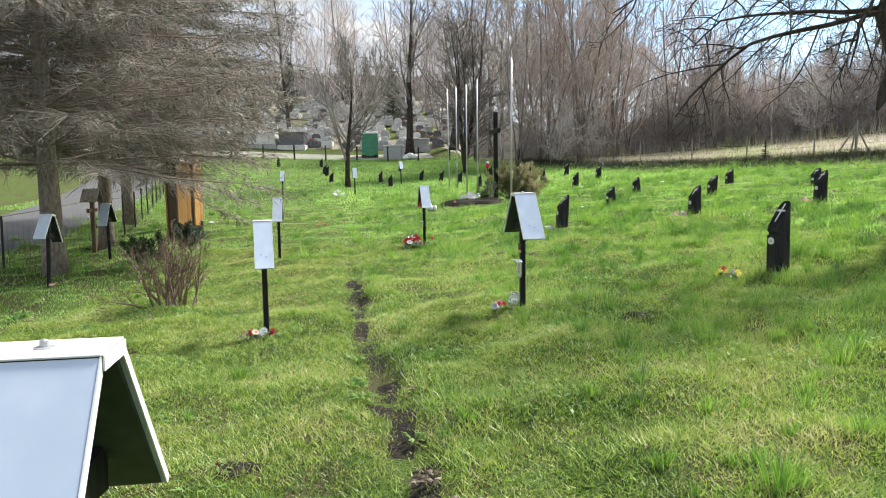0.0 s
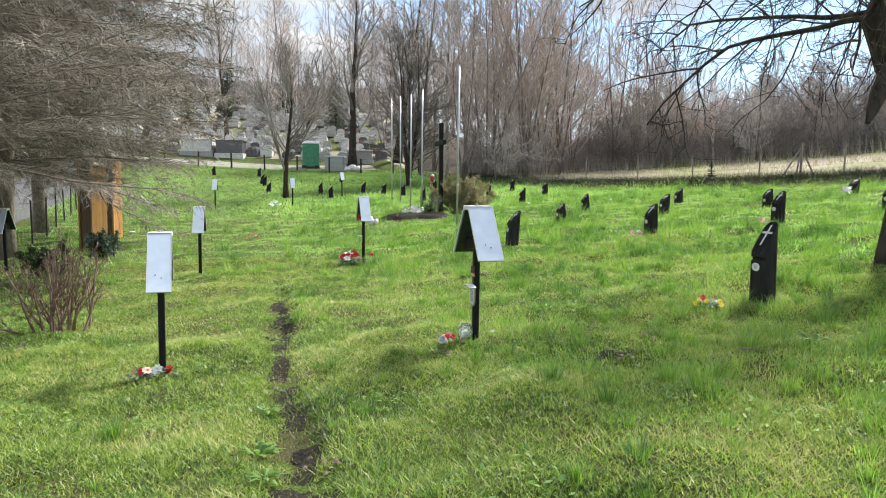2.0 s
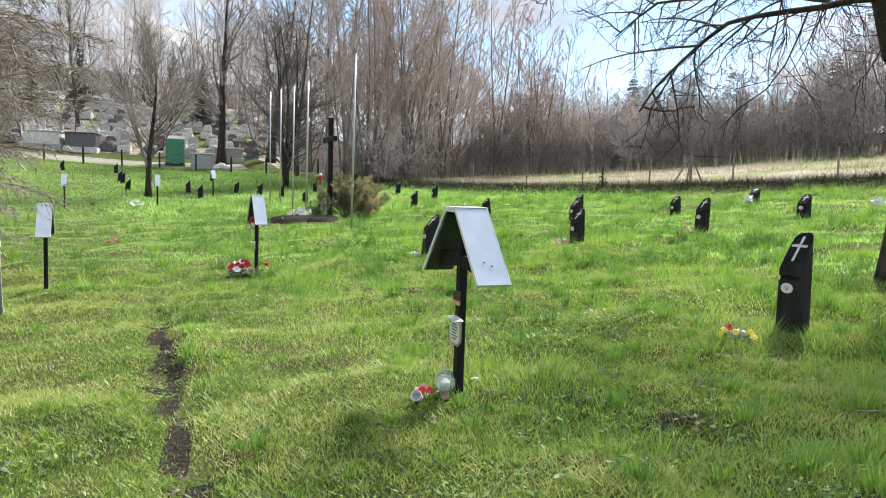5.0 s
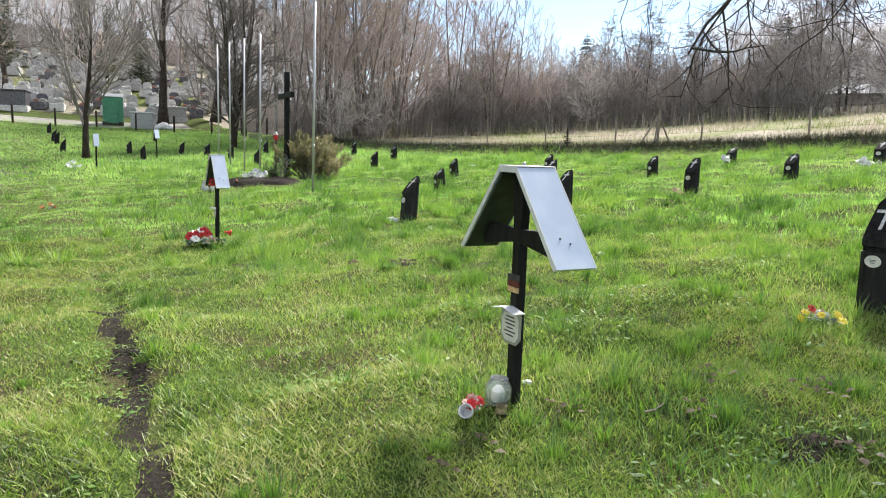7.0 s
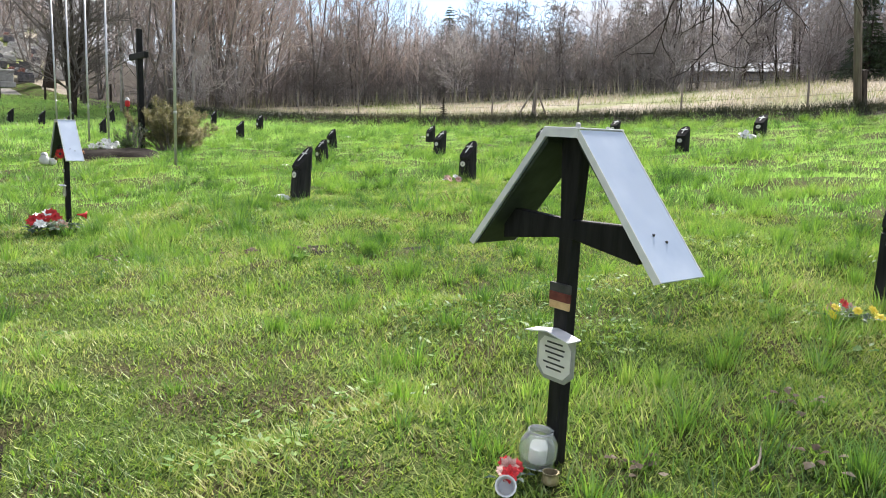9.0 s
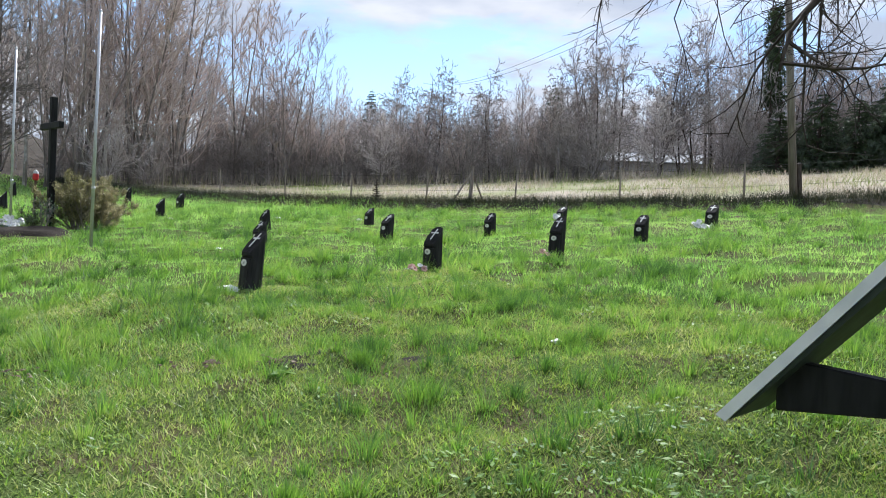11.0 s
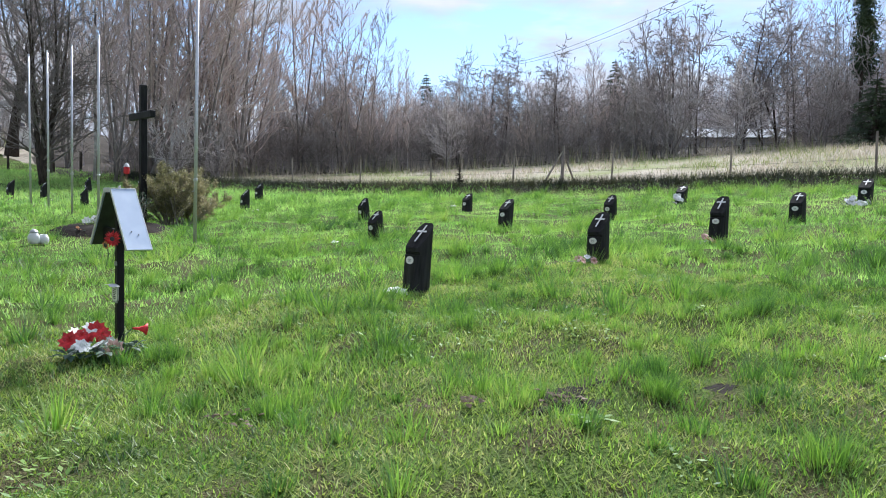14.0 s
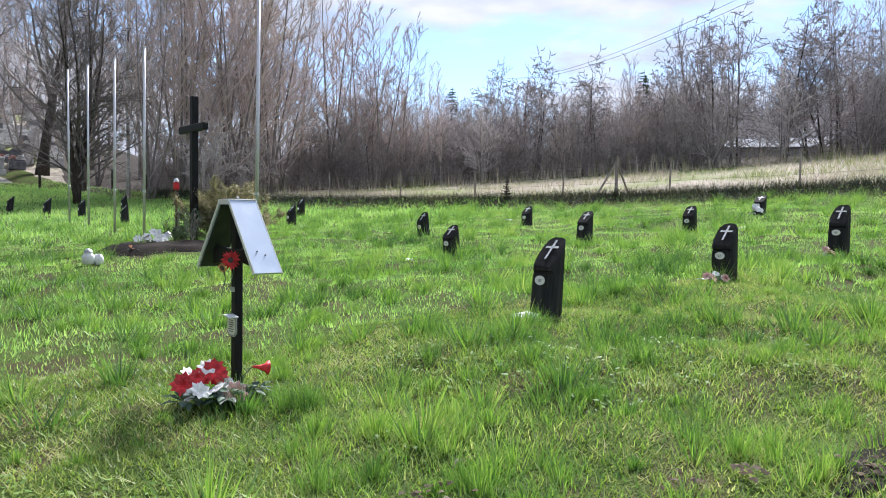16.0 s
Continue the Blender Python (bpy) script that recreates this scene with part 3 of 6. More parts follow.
def lawn():
    x, y = scatter(-6, 7, 1.2, 18.5, 1000 * DENSE, lambda x, y: zone1(x, y) & (rng.random(len(x)) < np.where(y > 12, 0.75, 1.0)) & (soil_patch(x, y) < rng.uniform(0.15, 0.6, len(x))))
    lu = lushness(x, y)
    h = (0.022 + 0.075 * lu ** 2) * rng.uniform(0.6, 1.35, len(x))
    blades("lawn_grass", x, y, h, rng.uniform(0.005, 0.010, len(x)), rng.uniform(0.3, 1.3, len(x)), M_GRASS, "short uneven spring grass, sunlit from behind")
    x, y = scatter(-6, 7, 1.2, 18.5, 3600 * DENSE, lambda x, y: zone1(x, y) & (rng.random(len(x)) < np.where(y > 10, 0.42, 1.0)) & (soil_patch(x, y) < rng.uniform(0.2, 1.3, len(x))))
    h = (0.016 + 0.03 * vnoise(x, y, 0.25, 71)) * rng.uniform(0.6, 1.5, len(x))
    blades("turf", x, y, h, rng.uniform(0.005, 0.012, len(x)), rng.uniform(0.3, 2.2, len(x)), M_TURF, "dense short turf with moss and clover", curved=False)
    # tufts
    tx, ty = scatter(-6, 9, 1.5, 24, 5.5, lambda x, y: (bank(x, y) < -0.5) & (rng.random(len(x)) < (0.05 + 1.5 * np.clip(lushness(x, y) - 0.36, 0, 1)) * (0.12 + 0.88 * smooth01((x - trail_x(y) - 0.6) / 1.5))))
    k = rng.integers(70, 200, len(tx))
    cx, cy = np.repeat(tx, k), np.repeat(ty, k)
    size = np.repeat(rng.uniform(0.7, 1.35, len(tx)), k)
    r = np.abs(rng.normal(0, 0.085, len(cx))) * size
    a = rng.uniform(0, 6.283, len(cx))
    x, y = cx + r * np.cos(a), cy + r * np.sin(a)
    h = size * np.exp(-(r / 0.20) ** 2) * rng.uniform(0.10, 0.21, len(x))
    blades("grass_tufts", x, y, h, rng.uniform(0.004, 0.0075, len(x)), rng.uniform(0.15, 0.5, len(x)) + 2.6 * r, M_TUFT, "tall lush tufts of bright green grass", away=a)
    # small clumps all over: dense and deep green on the slope, sparser on the worn side
    tx, ty = scatter(-7, 12, 1.6, 17, 6.0, lambda x, y: (np.abs(x) < 1.6 + 0.9 * y) & (soil_patch(x, y) < 0.3) & (rng.random(len(x)) < 0.16 + 0.84 * wild(x, y) * (0.35 + vnoise(x, y, 1.1, 24))))
    k = rng.integers(35, 80, len(tx))
    cx, cy = np.repeat(tx, k), np.repeat(ty, k)
    size = np.repeat(rng.uniform(0.5, 1.5, len(tx)) * (0.5 + 0.5 * wild(tx, ty)), k)
    r = np.abs(rng.normal(0, 0.07, len(cx))) * size
    a = rng.uniform(0, 6.283, len(cx))
    x, y = cx + r * np.cos(a), cy + r * np.sin(a)
    blades("grass_clumps", x, y, size * np.exp(-(r / 0.17) ** 2) * rng.uniform(0.09, 0.19, len(x)), rng.uniform(0.005, 0.009, len(x)), rng.uniform(0.2, 0.6, len(x)) + 3.0 * r, M_TUFT, "small clumps of spring grass over the uneven ground", away=a)
    tx, ty = scatter(-14, 24, 15, 40, 2.4, lambda x, y: (bank(x, y) < -0.3) & (np.abs(x) < 3 + 0.95 * y) & (soil_patch(x, y) < 0.3) & (rng.random(len(x)) < 0.15 + 0.85 * wild(x, y) * (0.35 + vnoise(x, y, 1.6, 24))))
    k = rng.integers(40, 80, len(tx))
    cx, cy = np.repeat(tx, k), np.repeat(ty, k)
    size = np.repeat(rng.uniform(0.8, 1.7, len(tx)), k)
    r = np.abs(rng.normal(0, 0.11, len(cx))) * size
    a = rng.uniform(0, 6.283, len(cx))
    x, y = cx + r * np.cos(a), cy + r * np.sin(a)
    blades("field_clumps", x, y, size * np.exp(-(r / 0.25) ** 2) * rng.uniform(0.13, 0.26, len(x)), rng.uniform(0.010, 0.018, len(x)), rng.uniform(0.2, 0.6, len(x)) + 2.0 * r, M_TUFT, "clumps of grass farther over the field", curved=False, away=a)
    # middle and far field
    x, y = scatter(-13, 27, 6, 33, 300 * DENSE, lambda x, y: ~zone1(x, y) & (bank(x, y) < 0.2) & (np.abs(x) < 3 + 0.95 * y) & (soil_patch(x, y) < 0.4))
    lu = lushness(x, y)
    blades("field_grass", x, y, (0.030 + 0.055 * lu ** 1.5) * rng.uniform(0.6, 1.4, len(x)), rng.uniform(0.010, 0.018, len(x)), rng.uniform(0.2, 0.9, len(x)), M_FARGRASS, "green field grass in uneven patches", curved=False)
    x, y = scatter(-20, 17, 33, 70, 95 * DENSE, lambda x, y: (bank(x, y) < 0.2) & (soil_patch(x, y) < 0.4))
    lu = lushness(x, y)
    blades("distant_field_grass", x, y, (0.05 + 0.13 * lu ** 1.5) * rng.uniform(0.6, 1.4, len(x)), rng.uniform(0.022, 0.04, len(x)), rng.uniform(0.2, 0.9, len(x)), M_FARGRASS, "green field grass farther up the slope", curved=False)
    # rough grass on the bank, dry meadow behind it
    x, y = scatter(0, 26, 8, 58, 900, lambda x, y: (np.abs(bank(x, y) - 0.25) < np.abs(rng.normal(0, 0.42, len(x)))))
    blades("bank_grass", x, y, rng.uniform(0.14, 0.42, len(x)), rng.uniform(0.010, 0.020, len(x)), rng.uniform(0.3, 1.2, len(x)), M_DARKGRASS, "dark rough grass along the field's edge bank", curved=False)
    x, y = scatter(2, 62, 5, 66, 26 * DENSE, lambda x, y: (bank(x, y) > 0.5) & (wood_edge(x, y) < 1.5) & (vnoise(x, y, 4.0, 31) + 0.3 * vnoise(x, y, 1.0, 32) > rng.uniform(0.2, 0.75, len(x))))
    blades("dry_meadow_grass", x, y, rng.uniform(0.12, 0.5, len(x)) * (0.4 + 0.8 * vnoise(x, y, 3.0, 33)), rng.uniform(0.02, 0.04, len(x)), rng.uniform(0.2, 1.1, len(x)), M_STRAW, "pale dry last-year grass of a fallow meadow", curved=False)
    x, y = scatter(2, 62, 5, 70, 7 * DENSE, lambda x, y: (bank(x, y) > 0.8) & (np.abs(wood_edge(x, y) + 1.0) < 2.4))
    blades("dry_reeds", x, y, rng.uniform(0.5, 1.5, len(x)), rng.uniform(0.02, 0.05, len(x)), rng.uniform(0.05, 0.4, len(x)), M_STRAW, "tall pale dry stalks at the foot of the wood", curved=False)


DENSE = 1.0
lawn()


# ---- graves: tarred log stumps ----
GRID = 9.0      # degrees by which the grave rows are turned


def log_marker(h, seed, r=0.14):
    """A tarred log set upright: cut askew on top with a white cross, a notch below and a small oval plate."""
    th = empty("grave_log", Matrix(), "black tarred log grave marker with white painted cross", "grave marker", "log grave markers")
    rr = np.random.default_rng(seed)
    sides, body = 20, Bag()
    ang = np.arange(sides) * 2 * math.pi / sides
    c, s_ = np.cos(ang), np.sin(ang)
    square = (np.abs(c) ** 3.2 + np.abs(s_) ** 3.2) ** (-1 / 3.2)
    wob = square * (1 + 0.025 * rr.normal(0, 1, sides))
    cut = 0.38 * h
    front = -r * 0.80
    rings = []
    for z, inset in ((-0.12, 0), (0, 0), (0.25 * h, 0), (0.515 * h, 0), (0.52 * h, 0.035), (0.55 * h, 0.035), (0.565 * h, 0), (h - cut - 0.005, 0)):
        s = 1.03 - 0.06 * z / h
        x, y = r * wob * s * c, r * wob * s * s_
        x = np.maximum(x, front + inset)
        rings.append(np.stack([x, y, np.full(sides, z)], 1))
    x, y = np.maximum(0.97 * r * wob * c, front), 0.97 * r * wob * s_
    top = h - cut + (x - front) / (r - front) * cut
    top = np.minimum(top, h - 0.05 * np.abs(y / r) ** 3)
    rings.append(np.stack([x, y, top - 0.012], 1))
    rings.append(np.stack([x * 0.96, y * 0.95, top], 1))
    v = np.concatenate(rings)
    f = [(i * sides + j, i * sides + (j + 1) % sides, (i + 1) * sides + (j + 1) % sides, (i + 1) * sides + j) for i in range(len(rings) - 1) for j in range(sides)]
    body.add(v, f)
    part("log", body, M_TAR, th)
    # slanted cut face
    face = Bag()
    fv = rings[-1]
    mid = fv.mean(0)
    face.add(np.vstack([fv + [0, 0, 0.001], mid + [0, 0, 0.002]]), [(j, (j + 1) % sides, sides) for j in range(sides)])
    part("cut_face", face, M_CUT, th)
    slope = math.atan2(cut, 1.8 * r)
    fm = Matrix.Translation((0.015, 0, h - cut / 2 + 0.006)) @ Matrix.Rotation(-slope, 4, "Y")
    span = math.hypot(cut, 1.8 * r)
    bm = boxed((span * 0.64, 0.027, 0.004), fm @ Matrix.Translation((0.01, 0, 0.006)), 0.002)
    box(bm, (0.027, 0.165, 0.004), fm @ Matrix.Translation((span * 0.10, 0, 0.007)), 0.002)
    part("painted_cross", bm, M_WHITEPAINT, th, "thin white cross on the slanted cut")
    plate = lathe(((0.050, 0), (0.052, 0.003), (0.050, 0.006)), 14, Matrix.Translation((front - 0.001, 0, 0.44 * h)) @ Matrix.Rotation(radians(-90), 4, "Y") @ Matrix.Diagonal((0.9, 1.30, 1, 1)))
    pl = part("plate", plate, M_ENAMEL, th, "small white oval name plate")
    bm = bmesh.new()
    for k in range(3):
        box(bm, (0.002, 0.05 - 0.008 * k, 0.004), Matrix.Translation((front - 0.0075, 0, 0.44 * h + 0.010 - 0.011 * k)))
    part("writing", bm, M_INK, pl)
    return th


FAR_LOGS = ((6.12, 34.4), (8.13, 39.0), (7.4, 44.6), (5.5, 40.9), (5.85, 50.5), (1.95, 39.3), (3.1, 47.5), (1.05, 44.0), (-0.07, 45.8), (-1.33, 47.5), (-3.0, 43.8),
            (-3.87, 47.4), (-7.05, 47.7), (-8.2, 53.5), (-9.77, 61.0), (-13.15, 60.7), (-8.6, 55.0))
for i, (x, y, h, lean, rise) in enumerate(LOGS):
    ob = log_marker(h, 40 + i, 0.118 if i == 0 else 0.14)
    ob.matrix_basis = pose(x, y, gz(x, y), 0, lean, GRID)
base_log = log_marker(0.72, 90)
base_log.matrix_basis = pose(FAR_LOGS[0][0], FAR_LOGS[0][1], gz(*FAR_LOGS[0]), 0, 0, GRID)
for i, (x, y) in enumerate(FAR_LOGS[1:]):
    copy_thing(base_log, pose(x, y, gz(x, y), rng.uniform(-4, 4), rng.uniform(-6, 6), GRID + rng.uniform(-8, 8)))


# ---- graves: crosses under tin hoods ----
def hooded_cross(h=1.34, depth=0.24, detail=True, shift=0.0):
    th = empty("hooded_cross", Matrix(), "black wooden grave cross under a pale tin hood", "grave cross", "hooded grave crosses")
    k = h / 1.34
    out = ((-0.034, -0.12), (0.034, -0.12), (0.034, 0.97 * k), (0.055, h - 0.03), (-0.055, h - 0.03), (-0.034, 0.97 * k))
    part("post", prism(out, 0.06, Matrix(), 0.006), M_BLACKWOOD, th)
    arm = prism(((-0.345, 0.878 * k), (-0.05, 0.922 * k), (0.05, 0.922 * k), (0.345, 0.878 * k), (0.35, 1.012 * k), (0.05, 1.0 * k), (-0.05, 1.0 * k), (-0.35, 1.012 * k)), 0.045, Matrix.Translation((-0.008, 0, 0)), 0.004)
    part("crossbar", arm, M_BLACKWOOD, th)
    zt, ze, dp = h, h - 0.485, depth
    for s in (-1, 1):
        hr, he = 0.085 - s * shift, 0.485 - s * shift      # the hood may sit a little off centre
        out = ((s * hr, zt), (s * he, ze), (s * (he - 0.024), ze - 0.010), (s * (hr - 0.004), zt - 0.028))
        slope = part("roof_slope", prism(out, dp, Matrix(), 0.002), M_TIN, th, "pale blue-grey tin slope of the hood")
        inn = ((s * (hr - 0.006), zt - 0.030), (s * (he - 0.028), ze - 0.008), (s * (he - 0.040), ze - 0.002), (s * (hr - 0.010), zt - 0.052))
        part("lining", prism(inn, dp - 0.02), M_HOODIN, slope, "dark green board lining")
        for e in (-1, 1):
            lip = ((s * (hr + 0.001), zt + 0.001), (s * (he + 0.001), ze), (s * (he - 0.026), ze - 0.012), (s * (hr - 0.006), zt - 0.030))
            part("edge_strip", prism(lip, 0.004, Matrix.Translation((e * (dp / 2 + 0.0025), 0, 0))), M_TINWHITE, slope)
        if detail and s < 0:
            q = math.atan2(zt - ze, he - hr)
            for off in (-0.03, 0.02):
                p = Vector((off, s * (he - 0.10 + off * 0.4), ze + 0.10 * math.tan(q) - off * 0.4 * math.tan(q) + 0.003))
                part("screw", boxed((0.009, 0.009, 0.009), Matrix.Translation(p), 0.002), M_INK, slope)
    rb = boxed((dp + 0.01, 0.176, 0.006), Matrix.Translation((0, -shift, zt + 0.004)), 0.002)
    ridge = part("ridge_plate", rb, M_TINWHITE, th, "flat white tin ridge cap")
    for e in (-1, 1):
        part("ridge_flange", boxed((0.004, 0.170, 0.032), Matrix.Translation((e * (dp / 2 + 0.008), -shift, zt - 0.014))), M_TINWHITE, ridge)
    part("ridge_bolt", lathe(((0.022, 0), (0.022, 0.003), (0.010, 0.004), (0.010, 0.016), (0.004, 0.020)), 10, Matrix.Translation((0, 0, zt + 0.007))), M_GREYTIN, ridge)
    return th


def name_plate(th, z, size=0.20):
    """A zinc plate with an enamel sheet and a little bent roof, on the post's west side."""
    w, hh = size / 2, size / 2
    x0 = -0.036
    out = ((-w, hh * 0.9), (w, hh * 0.9), (w, -hh * 0.6), (w * 0.55, -hh), (-w * 0.55, -hh), (-w, -hh * 0.6))
    pl = part("plate", prism(out, 0.008, Matrix.Translation((x0, 0, z)), 0.002), M_GREYTIN, th, "small zinc plate with a white enamel sheet")
    i = 0.84
    inn = ((-w * i * 0.7, hh * 0.74), (w * i * 0.7, hh * 0.74), (w * i, hh * 0.45), (w * i, -hh * 0.45), (w * i * 0.6, -hh * 0.82), (-w * i * 0.6, -hh * 0.82), (-w * i, -hh * 0.45), (-w * i, hh * 0.45))
    part("enamel", prism(inn, 0.003, Matrix.Translation((x0 - 0.006, 0, z))), M_ENAMEL, pl, "white enamel with a worn inscription")
    bm = bmesh.new()
    for k in range(6):
        ln = (0.62, 0.80, 0.74, 0.50, 0.86, 0.60)[k]
        box(bm, (0.0015, size * 0.66 * ln, size * 0.035), Matrix.Translation((x0 - 0.0085, 0, z + size * (0.28 - 0.105 * k))))
    part("writing", bm, M_INK, pl)
    roof = prism(((-w * 1.15, hh * 0.92), (0, hh * 1.12), (w * 1.15, hh * 0.92), (w * 1.15, hh * 0.96), (0, hh * 1.17), (-w * 1.15, hh * 0.96)), 0.075, Matrix.Translation((x0 - 0.028, 0, z)))
    part("plate_roof", roof, M_TINWHITE, pl)


for i, (x, y, h, lean) in enumerate(HOODS):
    ob = hooded_cross(h, 0.27 if i == 0 else 0.24 if i == 4 else 0.195, shift=0.03 if i == 4 else 0.0)
    if i in (3, 4):
        name_plate(ob, 0.45 if i == 4 else 0.46, 0.20 if i == 4 else 0.15)
    if i == 4:
        bm = boxed((0.010, 0.105, 0.030), Matrix.Translation((-0.034, 0, 0.66)), 0.002)
        part("ribbon", bm, M_GOLD, ob, "faded golden stripe of a ribbon round the post")
        part("band", boxed((0.012, 0.108, 0.035), Matrix.Translation((-0.034, 0, 0.693)), 0.002), M_RUST, ob, "faded red stripe")
        part("band", boxed((0.012, 0.108, 0.035), Matrix.Translation((-0.034, 0, 0.729)), 0.002), M_INK, ob, "black stripe")
    if i == 3:
        part("tag", boxed((0.006, 0.06, 0.035), Matrix.Translation((-0.034, 0, 0.72)), 0.001), M_GREYTIN, ob)
    ob.matrix_basis = pose(x, y, gz(x, y), lean, 0, GRID + (5 if i == 1 else 0))
    if i == 0:
        ob["label"] = "black grave cross under a tin hood close by the path"
    elif lean:
        ob["label"] = "black wooden grave cross leaning under its tin hood"


# ---- memorial cross, flagpoles ----
def memorial_cross(x, y):
    th = empty("memorial_cross", pose(x, y, gz(x, y), 0, 0, GRID), "tall black wooden memorial cross on a low mound", "cross")
    part("upright", boxed((0.15, 0.17, 3.78), Matrix.Translation((0, 0, 1.66)), 0.012), M_BLACKWOOD, th)
    part("crossbar", boxed((0.12, 1.5, 0.17), Matrix.Translation((-0.03, 0, 2.80)), 0.012), M_BLACKWOOD, th)


memorial_cross(2.15, 29.9)


def flagpole(x, y, h, lean):
    th = empty("flagpole", pose(x, y, gz(x, y), 0, lean, 0), "bare grey galvanised steel flagpole standing in grass", "flagpole", "row of flagpoles")
    b = Bag()
    b.tube([(0, 0, -0.2), (0, 0, h * 0.5), (0, 0, h)], [0.036, 0.034, 0.030], 10)
    p = part("pole", b, M_POLE, th, smooth=True)
    part("cap", lathe(((0.030, 0), (0.040, 0.01), (0.036, 0.03), (0.012, 0.045)), 10, Matrix.Translation((0, 0, h))), M_POLE, th)
    part("collar", lathe(((0.040, 0), (0.048, 0.01), (0.048, 0.05), (0.040, 0.06)), 10, Matrix.Translation((0, 0, 1.25))), M_POLE, th)
    cleat = boxed((0.03, 0.10, 0.02), Matrix.Translation((-0.045, 0, 1.05)), 0.004)
    part("cleat", cleat, M_GREYTIN, th)


for x, y, h, lean in ((0.4, 41.0, 5.3, -0.4), (0.8, 38.9, 5.25, -0.2), (1.2, 35.9, 5.15, 0.1), (1.58, 33.2, 5.1, 0.2), (2.38, 25.8, 5.1, 0.4)):
    flagpole(x, y, h, lean)


# ---- trees ----
def limb(rr, start, way, length, r0, r1, n, wander, lift):
    """A wandering path with radii; lift bends it up (or down, when negative)."""
    pts, d = [np.array(start, float)], np.array(way, float)
    d /= np.linalg.norm(d)
    for i in range(n):
        d = d + rr.normal(0, wander, 3) + np.array([0, 0, lift])
        d /= np.linalg.norm(d)
        pts.append(pts[-1] + d * length / n)
    return np.array(pts), np.linspace(r0, r1, n + 1)


def along(pts, t):
    k = t * (len(pts) - 1)
    i = min(int(k), len(pts) - 2)
    return pts[i] + (pts[i + 1] - pts[i]) * (k - i), pts[i + 1] - pts[i]


def sideways(rr, d, spread):
    d = d / np.linalg.norm(d)
    p = rr.normal(0, 1, 3)
    p -= d * (p @ d)
    p /= np.linalg.norm(p) + 1e-9
    a = radians(spread) * rr.uniform(0.7, 1.25)
    return d * math.cos(a) + p * math.sin(a)


def bare_tree(seed, h, r, first=0.3, n1=14, n2=7, n3=7, spread=45, lift=0.05, l1=0.42, l2=0.5, l3=0.45, stems=1, wander=0.10, twig=0.006, sides=7, open_=12):
    """A leafless tree: returns trunk and crown Bags."""
    rr = np.random.default_rng(seed)
    stems_made, crown = [], Bag()
    s0, s1 = [], []
    for st in range(stems):
        wood = Bag()
        stems_made.append(wood)
        tilt = rr.normal(0, radians(3 if stems == 1 else open_), 2)
        base = np.array([rr.normal(0, 0.12), rr.normal(0, 0.12), -0.15]) if stems > 1 else np.array([0, 0, -0.2])
        hh = h * (1 if stems == 1 else rr.uniform(0.75, 1.0))
        P, R = limb(rr, base, (tilt[0], tilt[1], 1), hh, r, r * 0.12, 9, wander * 0.45, 0.02)
        R[0] *= 1.35
        wood.tube(P, R, sides)
        for i in range(n1):
            t = first + (0.97 - first) * (i + rr.random()) / n1
            p, d = along(P, t)
            w = sideways(rr, d, spread * (1.15 - 0.4 * t))
            ln = hh * l1 * (1.12 - 0.8 * t) * rr.uniform(0.7, 1.2)
            rb = r * (1.05 - 0.9 * t) * 0.5
            Q, S = limb(rr, p, w, ln, rb, rb * 0.2, 5, wander, lift)
            crown.tube(Q, S, 4, False)
            for j in range(n2):
                t2 = 0.2 + 0.8 * (j + rr.random()) / n2
                p2, d2 = along(Q, t2)
                w2 = sideways(rr, d2, spread)
                l_2 = ln * l2 * (1.15 - 0.7 * t2) * rr.uniform(0.6, 1.2)
                T, S2 = limb(rr, p2, w2, l_2, max(rb * 0.3, twig * 1.3), twig * 0.6, 3, wander * 1.3, lift)
                crown.tube(T, S2, 3, False)
                for k in range(n3):
                    p3, d3 = along(T, 0.15 + 0.85 * (k + rr.random()) / n3)
                    w3 = sideways(rr, d3, spread * 0.9) + np.array([0, 0, lift])
                    s0.append(p3)
                    s1.append(p3 + w3 * l_2 * l3 * rr.uniform(0.6, 1.3))
    crown.spikes(np.array(s0), np.array(s1), twig)
    return stems_made, crown


def tree_thing(name, bags, m, label, bark, twigs, category="tree", group=""):
    th = empty(name, m, label, category, group)
    for b in bags[0] if isinstance(bags[0], list) else [bags[0]]:
        part("trunk", b, bark, th, smooth=True)
    part("crown", bags[1], twigs, th)
    return th


def conifer(seed, h, r, width, tiers, per, needles=26, droop=-0.12, skirt=0.08):
    rr = np.random.default_rng(seed)
    wood, crown = Bag(), Bag()
    P, R = limb(rr, (0, 0, -0.2), (0, 0, 1), h, r, 0.02, 8, 0.01, 0)
    wood.tube(P, R, 7)
    s0, s1 = [], []
    for i in range(tiers):
        t = skirt + (0.98 - skirt) * (i + rr.random() * 0.6) / tiers
        for j in range(per):
            a = rr.uniform(0, 6.283)
            ln = width * (1.05 - t) ** 0.8 * rr.uniform(0.65, 1.15)
            p, _ = along(P, t)
            Q, S = limb(rr, p, (math.cos(a), math.sin(a), 0.15), ln, 0.02 + 0.02 * (1 - t), 0.006, 4, 0.06, droop)
            wood.tube(Q, S, 3, False)
            for k in range(needles):
                q, d = along(Q, 0.12 + 0.88 * rr.random())
                w = sideways(rr, d, 50) + np.array([0, 0, -0.35])
                s0.append(q)
                s1.append(q + w * ln * rr.uniform(0.10, 0.24))
    crown.spikes(np.array(s0), np.array(s1), 0.036 * max(h, 1.2) / 7)
    return wood, crown


